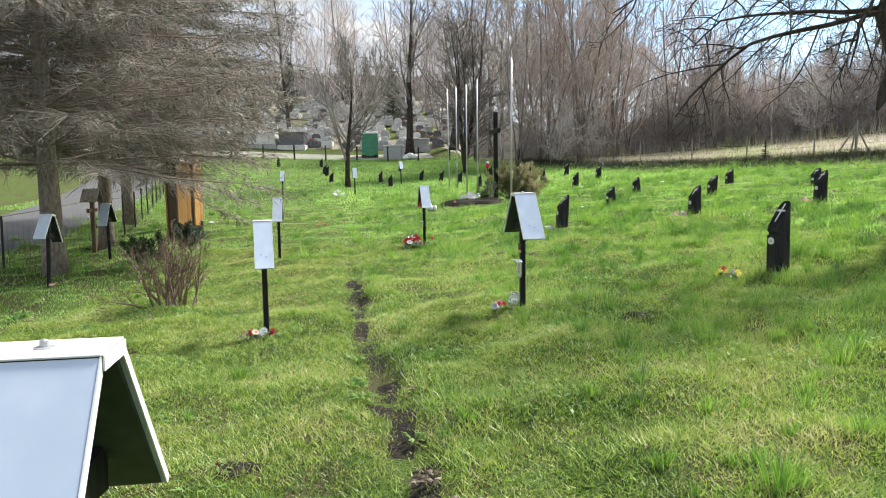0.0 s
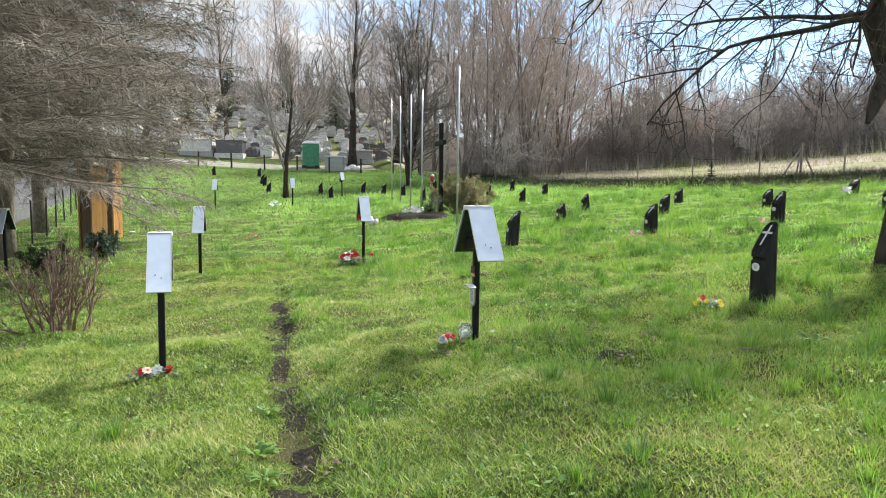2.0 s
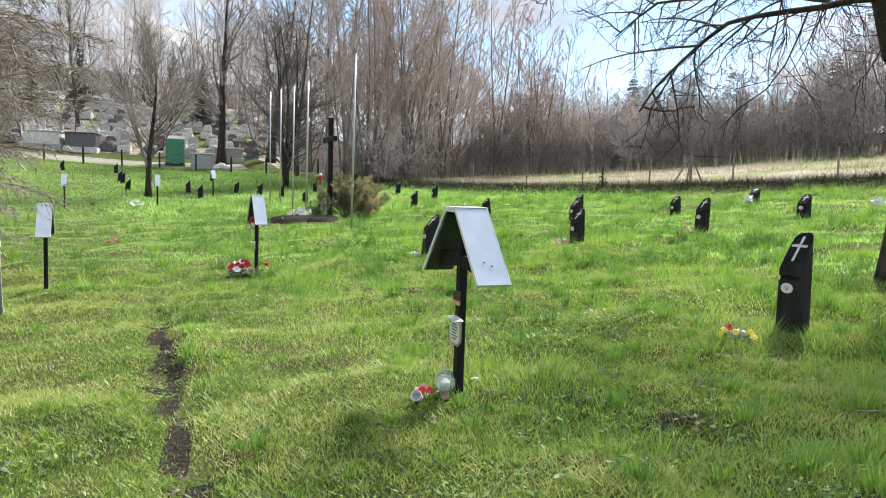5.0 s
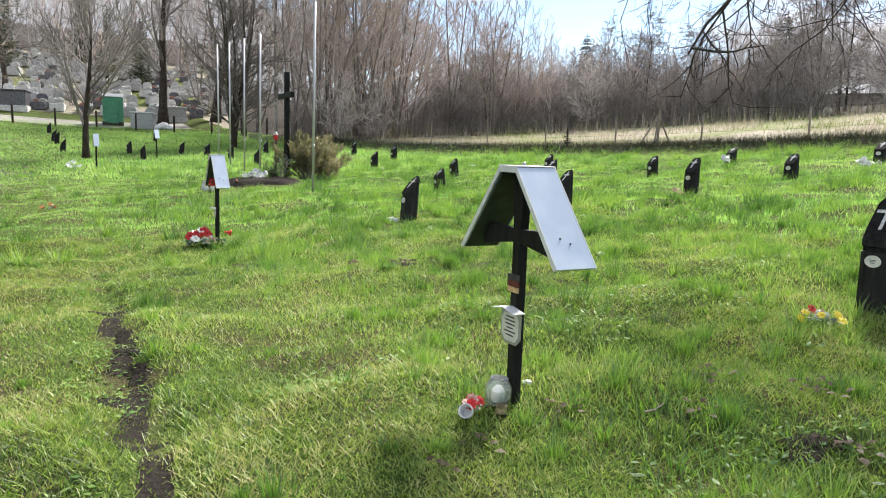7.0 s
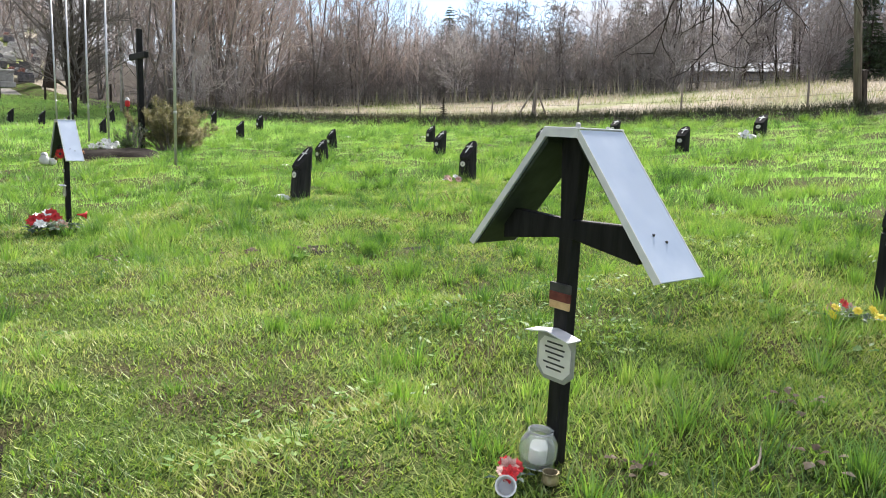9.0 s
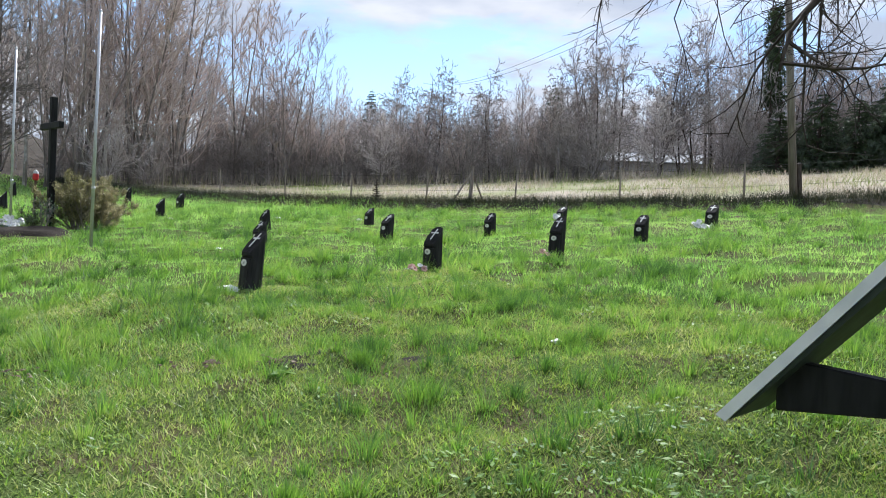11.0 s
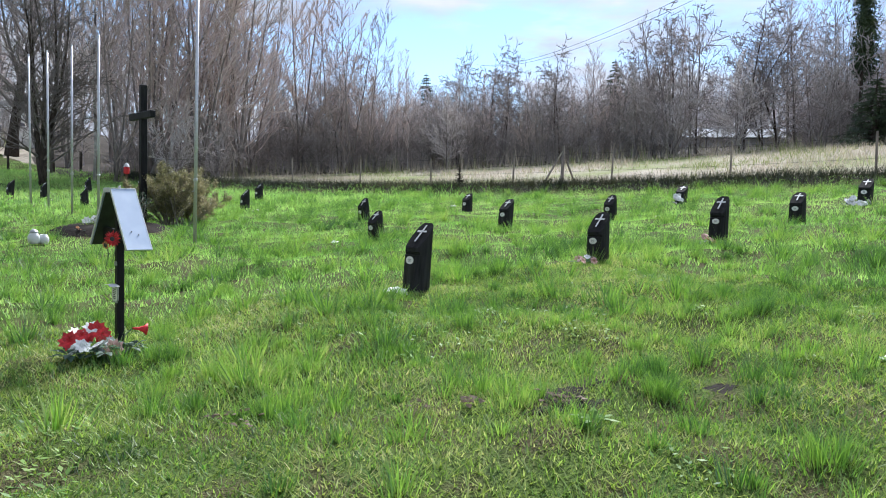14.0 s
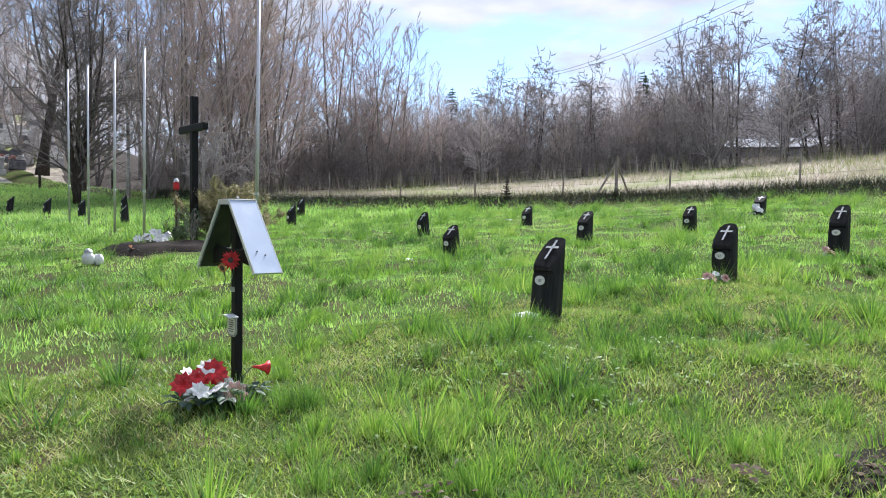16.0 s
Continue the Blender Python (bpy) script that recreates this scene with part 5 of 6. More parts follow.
def brace_post(x, y):
    th = empty("fence_brace", pose(x, y, gz(x, y), 0, 0, -30), "weathered wooden fence strainer with slanting braces", "fence post")
    for s, ln in (("strut", (-0.85, 0.0)), ("strut", (0.65, 0.25)), ("strut", (-0.2, -0.7))):
        b = Bag()
        b.tube([(ln[0], ln[1], -0.05), (0, 0, 1.42)], [0.04, 0.035], 7)
        part(s, b, M_GREYWOOD, th)
    b = Bag()
    b.tube([(0, 0, -0.2), (0.02, 0, 1.62)], [0.055, 0.05], 8)
    part("post", b, M_GREYWOOD, th)


brace_post(17.6, 32.0)


def utility_pole(x, y):
    th = empty("utility_pole", pose(x, y, gz(x, y), 0, -10, 0), "grey wooden utility pole with a concrete foot", "utility pole")
    b = Bag()
    b.tube([(0, 0, 0.2), (0, 0, 4), (0.02, 0, 8.2)], [0.12, 0.11, 0.085], 10)
    part("pole", b, M_GREYWOOD, th, smooth=True)
    part("foot", boxed((0.22, 0.26, 1.35), Matrix.Translation((0.19, 0, 0.5)), 0.02), M_DARKBARK, th, "dark concrete foot bolted on")
    part("crossarm", boxed((0.9, 0.08, 0.09), Matrix.Translation((0, 0, 7.7)), 0.01), M_GREYWOOD, th)
    for s in (-0.38, 0.38):
        part("insulator", lathe(((0.03, 0), (0.05, 0.03), (0.035, 0.06), (0.045, 0.09), (0.015, 0.12)), 10, Matrix.Translation((s, 0, 7.75))), M_ENAMEL, th)


utility_pole(21.4, 20.6)
for off, nm in ((-0.38, "power_cable"), (0.38, "power_cable")):
    p0, p1 = np.array([20.06 + off, 20.6, gz(21.4, 20.6) + 7.80]), np.array([54.0 + off, 90.0, gz(54, 90) + 9.0])
    b = Bag()
    t = np.linspace(0, 1, 24)
    c = p0 + (p1 - p0) * t[:, None]
    c[:, 2] -= 4 * 1.6 * t * (1 - t)
    b.tube(c, np.full(24, 0.012), 4)
    tagged(part(nm, b, M_WIRE), "thin dark overhead power cable", "cable")


# ---- shed behind the trees ----
def shed():
    x, y = 54.0, 56.0
    z = gz(x, y) - 2.9
    th = empty("shed", pose(x, y, z, 0, 0, -45), "long low pale shed with a tin roof", "shed")
    for nm, m, sz in (("wall", (0, -3, 1.5), (15, 0.25, 3.2)), ("wall", (0, 3, 1.5), (15, 0.25, 3.2)), ("wall", (-7.4, 0, 1.5), (0.25, 5.7, 3.2)), ("wall", (7.4, 0, 1.5), (0.25, 5.7, 3.2))):
        part(nm, boxed(sz, Matrix.Translation(m), 0.01), M_SHEDWALL, th)
    for s in (-1, 1):
        part("roof", boxed((15.8, 3.9, 0.08), Matrix.Translation((0, s * 1.75, 3.75)) @ Matrix.Rotation(-s * radians(17), 4, "X"), 0.01), M_SHEDROOF, th)
    for k in (-5, -1, 3):
        part("window", boxed((1.3, 0.04, 0.9), Matrix.Translation((k, -3.14, 1.8))), M_DARKSTONE, th)


shed()


# ---- the cemetery on the hill ----
def grave(kind, seed):
    rr = np.random.default_rng(seed)
    stone = M_DARKSTONE if kind == 1 else M_STONE
    th = empty("grave", Matrix(), ("pale stone grave with headstone and flowers", "dark granite grave with headstone and flowers", "low pale grave slab covered with flowers")[kind], "grave", "graves on the hill")
    part("kerb", boxed((1.1, 2.1, 0.5), Matrix.Translation((0, 0, 0.1)), 0.03), stone, th)
    part("slab", boxed((0.95, 1.8, 0.08), Matrix.Translation((0, -0.05, 0.40)), 0.02), stone, th)
    if kind < 2:
        hd = prism(((-0.42, 0.3), (0.42, 0.3), (0.42, 1.05), (0.25, 1.22), (-0.25, 1.22), (-0.42, 1.05)), 0.13, Matrix.Rotation(radians(90), 4, "Z") @ Matrix.Translation((0.95, 0, 0)), 0.01)
        part("headstone", hd, stone, th)
    for k in range(3):
        b = Bag()
        c = np.array([rr.uniform(-0.3, 0.3), rr.uniform(-0.7, 0.6), 0.45])
        n = 40
        d = rr.normal(0, 1, (n, 3))
        d[:, 2] = np.abs(d[:, 2]) + 0.3
        d /= np.linalg.norm(d, axis=1)[:, None]
        b.spikes(np.repeat(c[None], n, 0) + d * 0.32, np.repeat(c[None], n, 0) + d * 0.12, 0.07)
        part("bouquet", b, M_PINK if (k == 2 and kind == 1) else M_WHITEPETAL, th)
    return th


gset = [grave(k, 200 + k) for k in range(3)]
first = [True] * 3
for row in range(11):
    yy = 75.8 + row * 2.9
    for col in range(19):
        xx = -31 + col * 1.8 + (row % 2) * 0.9 + rng.uniform(-0.25, 0.25)
        if rng.random() < 0.16 or xx > 2.5:
            continue
        k = int(rng.choice([0, 1, 2], p=[0.5, 0.2, 0.3]))
        m = pose(xx, yy + rng.uniform(-0.3, 0.3), gz(xx, yy), 0, 0, rng.uniform(-4, 4)) @ Matrix.Diagonal((1, 1, rng.uniform(0.8, 1.25), 1))
        if first[k]:
            gset[k].matrix_basis, first[k] = m, False
        else:
            copy_thing(gset[k], m)


def tomb(x, y, size, material, label):
    w, d, h = size
    th = empty("tomb", pose(x, y, gz(x, y)), label, "tomb")
    part("plinth", boxed((w + 0.3, d + 0.3, 0.6), Matrix.Translation((0, 0, -0.1)), 0.03), M_STONE, th)
    part("body", boxed((w, d, h), Matrix.Translation((0, 0, h / 2)), 0.04), material, th)
    part("cover", boxed((w + 0.16, d + 0.16, 0.12), Matrix.Translation((0, 0, h + 0.06)), 0.03), material, th)


tomb(-14.6, 74.6, (2.4, 2.2, 1.35), M_DARKSTONE, "dark grey granite tomb above the track")
tomb(-17.6, 74.6, (2.8, 2.2, 1.2), M_STONE, "pale grey stone tomb above the track")
tomb(-2.4, 74.4, (2.4, 2.0, 1.0), M_STONE, "pale stone tomb above the track")


def container(x, y):
    th = empty("green_cabin", pose(x, y, gz(x, y), 0, 0, 6), "green plastic portable cabin by the track", "portable toilet")
    part("body", boxed((1.5, 1.3, 2.2), Matrix.Translation((0, 0, 1.05)), 0.05), M_GREENPLASTIC, th)
    part("roof", prism(((-0.72, 2.15), (0.72, 2.15), (0.5, 2.4), (-0.5, 2.4)), 1.56, Matrix(), 0.03), M_SACK, th)
    part("door", boxed((0.8, 0.05, 1.8), Matrix.Translation((0, -0.66, 1.0)), 0.02), M_GREENPLASTIC, th)
    part("plinth", boxed((1.55, 1.35, 0.4), Matrix.Translation((0, 0, 0.0)), 0.02), M_DARKBARK, th)


container(-6.7, 70.6)


def bin_box(x, y):
    th = empty("waste_container", pose(x, y, gz(x, y), 0, 0, -8), "grey metal waste container by the track", "container")
    part("body", boxed((1.7, 1.2, 1.3), Matrix.Translation((0, 0, 0.5)), 0.05), M_GREYTIN, th)
    part("lid", boxed((1.8, 1.3, 0.10), Matrix.Translation((0, 0, 1.2)), 0.04), M_TINWHITE, th)


bin_box(-4.4, 69.6)
for i, (x, y, s) in enumerate(((-2.9, 69.4, 0.45), (-2.4, 69.2, 0.35), (-3.3, 69.0, 0.3))):
    bm = bmesh.new()
    bmesh.ops.create_icosphere(bm, subdivisions=3, radius=s)
    for v in bm.verts:
        v.co *= 1 + 0.25 * noise.noise(v.co * 4 / s * 0.5 + Vector((i * 7, 0, 0)))
        v.co.z *= 0.75
    ob = part("refuse_sack", bm, M_SACK, smooth=True, m=pose(x, y, gz(x, y) + s * 0.5))
    tagged(ob, "crumpled white plastic sack on the verge", "sack", "refuse sacks")

# bare trees and shrubs over the cemetery hill
for x, y, k, s in ((-26, 96, 0, 1.2), (-22, 104, 3, 1.2), (-14, 106, 0, 1.3), (-9.5, 84, 1, 1.15), (-7, 104, 0, 1.3), (-2, 100, 0, 1.4), (3, 92, 0, 1.4), (-12, 90, 3, 0.9), (0, 82, 1, 1.2), (5, 78, 0, 1.35), (-30, 90, 1, 1.0),
                   (-19.5, 98, 0, 1.25), (4.5, 70, 1, 1.15), (8, 74, 0, 1.4), (11, 70, 3, 1.2), (-28, 78, 2, 1.0), (-21, 77, 2, 0.8), (-10.5, 78, 2, 0.7), (0.5, 78, 2, 0.9), (-4, 112, 1, 1.6), (-17, 114, 1, 1.5), (-33, 104, 0, 1.4), (-25, 116, 0, 1.5), (2, 110, 0, 1.6), (9, 100, 0, 1.5)):
    plant(k, x, y, s)


# ---- by the lane: shrine pillars, shrubs, roofed cross ----
def shrine_pillar(x, y, h, turn, label, sign=False):
    th = empty("wooden_pillar", pose(x, y, gz(x, y), 0, 0, turn), label, "wooden pillar", "pair of wooden gate pillars")
    w, d = 0.46, 0.50
    part("side_board", boxed((0.04, d, h), Matrix.Translation((w / 2, 0, h / 2 - 0.05)), 0.006), M_ORANGEWOOD, th)
    part("side_board", boxed((0.04, d, h), Matrix.Translation((-w / 2, 0, h / 2 - 0.05)), 0.006), M_ORANGEWOOD, th)
    part("front_board", boxed((w - 0.05, 0.04, h - 0.02), Matrix.Translation((0, -d / 2 + 0.03, h / 2 - 0.06)), 0.006), M_BROWNWOOD, th, "darker brown front board")
    part("back_board", boxed((w - 0.05, 0.04, h - 0.02), Matrix.Translation((0, d / 2 - 0.03, h / 2 - 0.06)), 0.006), M_BROWNWOOD, th)
    for s in (-1, 1):
        part("corner_batten", boxed((0.05, 0.03, h), Matrix.Translation((s * (w / 2 + 0.005), -d / 2 - 0.006, h / 2 - 0.05)), 0.004), M_ORANGEWOOD, th)
        part("roof_board", boxed((0.44, d + 0.2, 0.03), Matrix.Translation((s * 0.17, 0, h + 0.06)) @ Matrix.Rotation(s * radians(52), 4, "Y"), 0.004), M_GREYWOOD, th, "weathered roof board")
    if sign:
        part("notice", boxed((0.30, 0.006, 0.20), Matrix.Translation((-0.02, -d / 2 - 0.004, h - 0.72)), 0.001), M_ENAMEL, th, "small white notice")


shrine_pillar(-7.95, 22.6, 2.45, -28, "orange-brown wooden pillar with a small pitched roof")
shrine_pillar(-8.55, 25.6, 2.6, -12, "brown wooden pillar with a white notice under its roof", True)


def roofed_cross(x, y):
    th = empty("roofed_cross", pose(x, y, gz(x, y), 0, 0, GRID), "weathered wooden cross under a grey board roof by the fence", "grave cross")
    part("post", boxed((0.10, 0.12, 1.75), Matrix.Translation((0, 0, 0.8)), 0.01), M_BROWNWOOD, th)
    part("crossbar", boxed((0.07, 0.75, 0.10), Matrix.Translation((-0.01, 0, 1.15)), 0.01), M_BROWNWOOD, th)
    for s in (-1, 1):
        part("roof_slope", boxed((0.42, 0.46, 0.03), Matrix.Translation((0, s * 0.17, 1.55)) @ Matrix.Rotation(-s * radians(48), 4, "X"), 0.004), M_GREYWOOD, th)


roofed_cross(-9.35, 20.0)


def shrub(name, x, y, h, stems, seed, label, leaves=None, leaf_n=0, spread=20, bark=None, leaf_size=0.03, squash=1.0):
    wood, crown = bare_tree(seed, h, 0.022, 0.25, 7, 5, 4, 36, 0.04, 0.38, 0.5, 0.5, stems=stems, open_=spread, wander=0.12, twig=0.004, sides=5)
    th = empty(name, pose(x, y, gz(x, y)) @ Matrix.Diagonal((1, 1, squash, 1)), label, "bush")
    for w in wood:
        part("stem", w, bark or M_DEADTWIG, th)
    part("twig", crown, bark or M_DEADTWIG, th)
    if leaves:
        rr = np.random.default_rng(seed + 1)
        v = np.concatenate(crown.v)
        p = v[rr.integers(0, len(v), leaf_n)] + rr.normal(0, 0.03, (leaf_n, 3))
        d = rr.normal(0, 1, (leaf_n, 3))
        e = rr.normal(0, 1, (leaf_n, 3))
        d /= np.linalg.norm(d, axis=1)[:, None]
        e /= np.linalg.norm(e, axis=1)[:, None]
        q = np.stack([p, p + d * leaf_size * 0.5 + e * leaf_size * 0.3, p + d * leaf_size, p + d * leaf_size * 0.5 - e * leaf_size * 0.3], 1).reshape(-1, 3)
        b = Bag()
        i = (np.arange(leaf_n) * 4)[:, None]
        b.tris(q, np.concatenate([i + np.array([[0, 1, 2]]), i + np.array([[0, 2, 3]])]))
        part("foliage", b, leaves, th)
    return th


shrub("pruned_bush", -4.0, 10.95, 1.35, 20, 301, "bare pruned bush of stiff reddish-grey stems in the grass", spread=22, bark=M_REDSTEM)
shrub("juniper", -7.0, 17.4, 0.85, 10, 305, "low dark green evergreen shrub under the spruce", M_NEEDLE, 9000, 30, M_DARKBARK, 0.05)
shrub("boxwood", -6.9, 20.6, 0.85, 12, 307, "small rounded dark leafy shrub by the wooden pillar", M_ARTLEAF, 6000, 22, M_DARKBARK, 0.05)
shrub("forsythia", 2.85, 29.8, 1.75, 24, 311, "drooping arching bush with small ochre buds beside the cross", M_BUSHLEAF, 30000, 24, M_DEADTWIG, 0.042)
shrub("forsythia", 3.35, 30.4, 1.45, 20, 313, "drooping arching bush with small ochre buds beside the cross", M_BUSHLEAF, 22000, 34, M_DEADTWIG, 0.042)
shrub("rose_bush", 1.75, 29.3, 0.95, 8, 315, "thin bare rose bush before the cross", M_ARTLEAF, 500, 14, M_DEADTWIG, 0.05)
shrub("heather", 1.55, 29.1, 0.62, 10, 317, "small dark evergreen cushion on the mound", M_NEEDLE, 3000, 30, M_DARKBARK, 0.035)
tree_thing("young_thuja", conifer(330, 1.15, 0.03, 0.30, 14, 7, 14, 0.05, 0.03), pose(15.3, 35.6, gz(15.3, 35.6)), "small dark young conifer at the field's edge", M_DARKBARK, M_DARKGRASS)


th = empty("lantern_post", pose(1.85, 30.4, gz(1.85, 30.4)), "thin brown post with a red lantern beside the cross", "post")
part("pole", boxed((0.05, 0.05, 1.5), Matrix.Translation((0, 0, 0.65)), 0.006), M_BROWNWOOD, th)
part("lantern", lathe(((0.05, 0), (0.07, 0.03), (0.07, 0.15), (0.05, 0.18)), 12, Matrix.Translation((0, 0, 1.4))), M_RED, th, "red glass lantern")
part("cap", lathe(((0.075, 0), (0.05, 0.06), (0.01, 0.10)), 12, Matrix.Translation((0, 0, 1.58))), M_WHITEPAINT, th)


# ---- flowers, lanterns and litter ----
def petals(b, c, way, n, length, width, cup=0.5, layers=1, seed=0):
    """A bloom of pointed petals round c, opening towards way."""
    rr = np.random.default_rng(seed)
    w = np.array(way, float)
    w /= np.linalg.norm(w)
    a = np.cross(w, [0.3, 0.5, 0.81])
    a /= np.linalg.norm(a)
    d = np.cross(w, a)
    for k in range(layers):
        f = 1 - 0.22 * k
        for i in range(n):
            t = 2 * math.pi * (i + 0.5 * k) / n + rr.normal(0, 0.08)
            o = a * math.cos(t) + d * math.sin(t)
            s = -a * math.sin(t) + d * math.cos(t)
            cu = cup + 0.25 * k
            p0 = np.array(c) + w * 0.1 * length
            m = p0 + f * length * (0.55 * o + 0.45 * cu * w)
            e = p0 + f * length * (o * 1.0 + cu * 0.55 * w)
            b.add([p0 - s * width * 0.2, p0 + s * width * 0.2, m + s * width * 0.5 * f, e, m - s * width * 0.5 * f, m + w * 0.004], [(0, 1, 5), (1, 2, 5), (2, 3, 5), (3, 4, 5), (4, 0, 5)])


def leafy(b, c, n, length, width, rr, up=0.35):
    for i in range(n):
        t = rr.uniform(0, 6.283)
        o = np.array([math.cos(t), math.sin(t), up + rr.uniform(-0.3, 0.5)])
        o /= np.linalg.norm(o)
        s = np.array([-math.sin(t), math.cos(t), 0])
        p = np.array(c) + o * 0.02
        m = p + o * length * 0.5
        e = p + o * length + np.array([0, 0, -0.25 * length])
        b.add([p, m + s * width / 2, e, m - s * width / 2, m + np.array([0, 0, 0.006])], [(0, 1, 4), (1, 2, 4), (2, 3, 4), (3, 0, 4)])


def bouquet(x, y, blooms, label, leaves=24, spread=0.2, size=0.05, seed=0, name="bouquet", leaf_len=0.11):
    """Artificial flowers lying together: each bloom a part."""
    rr = np.random.default_rng(seed)
    th = empty(name, pose(x, y, gz(x, y)), label, "flowers")
    b = Bag()
    for k in range(6):
        leafy(b, (rr.uniform(-spread, spread) * 0.8, rr.uniform(-spread, spread) * 0.8, 0.04), max(leaves // 6, 2), leaf_len, leaf_len * 0.4, rr)
    part("leaves", b, M_ARTLEAF, th)
    for i, (material, n) in enumerate(blooms):
        for k in range(n):
            a, r = rr.uniform(0, 6.283), spread * math.sqrt(rr.random())
            c = (r * math.cos(a), r * math.sin(a), 0.06 + 1.05 * (spread - r) * rr.uniform(0.5, 1.0))
            f = Bag()
            petals(f, c, (rr.normal(-0.2, 0.5), rr.normal(-0.8, 0.4), 0.8), 8, size * rr.uniform(0.8, 1.25), size * 0.75, 0.6, 3, int(rr.integers(1e6)))
            part("bloom", f, material, th)
    return th


def gerbera(x, y, z, material, way, size, label):
    th = empty("artificial_gerbera", pose(x, y, z), label, "flower")
    f = Bag()
    petals(f, (0, 0, 0), way, 16, size, size * 0.34, 0.25, 2, 5)
    part("bloom", f, material, th)
    part("heart", lathe(((0.016, 0), (0.020, 0.006), (0.010, 0.012)), 10, Vector(way).to_track_quat("Z", "Y").to_matrix().to_4x4() @ Matrix.Translation((0, 0, size * 0.18))), M_INK, th, "dark centre")
    s = Bag()
    s.tube([(0, 0, 0), (0.02, 0.02, -0.08), (0.0, 0.05, -0.2)], [0.004, 0.004, 0.003], 5)
    part("stalk", s, M_ARTLEAF, th)


# wreath of red and white flowers before one hooded cross
bouquet(-0.66, 16.98, ((M_RED, 6), (M_WHITEPETAL, 6), (M_PINK, 1)), "bouquet of red and white artificial flowers at the cross's foot", 60, 0.24, 0.075, 3, leaf_len=0.17)
bouquet(-0.46, 16.92, ((M_WHITEPETAL, 3),), "small spray of white artificial flowers with silvery leaves", 40, 0.13, 0.06, 4, leaf_len=0.15)
gerbera(-0.42 - 0.06, 17.03, gz(-0.42, 17.1) + 0.93, M_RED, (-0.55, -0.85, 0.15), 0.075, "red artificial gerbera fixed under the hood")
gerbera(-0.53, 17.05, gz(-0.42, 17.1) + 0.88, M_ORANGE, (-0.7, -0.5, -0.2), 0.040, "faded orange artificial flower under the hood")
th = empty("red_trumpet_flower", pose(-0.33, 17.02, gz(-0.33, 17.02) + 0.17), "red artificial trumpet flower beside the post", "flower")
bm = lathe(((0.008, 0), (0.014, 0.05), (0.030, 0.09), (0.055, 0.115)), 10, Matrix.Rotation(radians(98), 4, "Y"))
part("bloom", bm, M_RED, th, smooth=True)
st = Bag()
st.tube([(0, 0, 0), (-0.06, 0.02, -0.06), (-0.08, 0.03, -0.2)], [0.004, 0.004, 0.004], 5)
part("stalk", st, M_ARTLEAF, th)

bouquet(3.55, 9.2, ((M_YELLOW, 7), (M_PINK, 2), (M_RED, 1)), "yellow and pink artificial flowers lying in the grass", 24, 0.15, 0.034, 6, leaf_len=0.08)
bouquet(-2.14, 8.16, ((M_PINK, 2), (M_RED, 1)), "pink and red artificial roses at the post", 10, 0.08, 0.05, 8)
bouquet(-1.97, 8.2, ((M_RED, 2), (M_WHITEPETAL, 1)), "red and white artificial roses at the post", 10, 0.07, 0.05, 9)
bouquet(5.72, 17.95, ((M_PINK, 5), (M_WHITEPETAL, 2)), "faded pink artificial flowers beside a log marker", 14, 0.13, 0.06, 12)
bouquet(9.0, 18.55, ((M_PINK, 4), (M_ORANGE, 2)), "faded pink and orange flowers beside a log marker", 14, 0.14, 0.06, 13)
bouquet(14.4, 23.8, ((M_WHITEPETAL, 7),), "white artificial flowers beside a log marker", 30, 0.22, 0.08, 14)
bouquet(15.2, 19.45, ((M_WHITEPETAL, 11),), "heap of white artificial flowers beside a log marker", 30, 0.28, 0.09, 15)
bouquet(1.05, 28.9, ((M_WHITEPETAL, 16),), "white artificial flowers heaped on the mound", 40, 0.34, 0.10, 16, leaf_len=0.2)
bouquet(-5.3, 38.4, ((M_WHITEPETAL, 9),), "white artificial flowers near the fruit tree", 20, 0.3, 0.10, 18)
bouquet(-4.0, 24.7, ((M_ORANGE, 5), (M_PINK, 2)), "faded orange flowers lying in the grass", 10, 0.18, 0.06, 19)
bouquet(-7.2, 13.6, ((M_PINK, 3),), "faded pink flowers at a leaning cross", 8, 0.10, 0.05, 20)
bouquet(0.66, 8.72, ((M_RED, 3), (M_PINK, 2)), "withered red flowers in a small pot", 8, 0.05, 0.035, 21, leaf_len=0.06)
bouquet(0.5, 27.9, ((M_ORANGE, 2),), "withered orange flowers at the mound's edge", 14, 0.15, 0.05, 22)


def lantern(x, y, s, label, lid=True, tilt=0, glass=True):
    th = empty("grave_lantern", pose(x, y, gz(x, y) + 0.02, tilt, tilt * 0.5, 0) @ Matrix.Diagonal((s * 1.18, s * 1.18, s * 0.88, 1)), label, "grave lantern", "grave lanterns")
    part("jar", lathe(((0.040, 0), (0.052, 0.01), (0.062, 0.06), (0.060, 0.11), (0.045, 0.145), (0.040, 0.15), (0.042, 0.165), (0.036, 0.165), (0.034, 0.148), (0.054, 0.108), (0.056, 0.06), (0.046, 0.014)), 20), M_GLASS if glass else M_SACK, th, smooth=True)
    part("candle", lathe(((0.030, 0.014), (0.030, 0.085), (0.026, 0.088)), 14), M_WHITEPETAL, th)
    if lid:
        part("lid", lathe(((0.044, 0.166), (0.046, 0.175), (0.030, 0.20), (0.010, 0.215)), 14), M_GREYTIN, th)


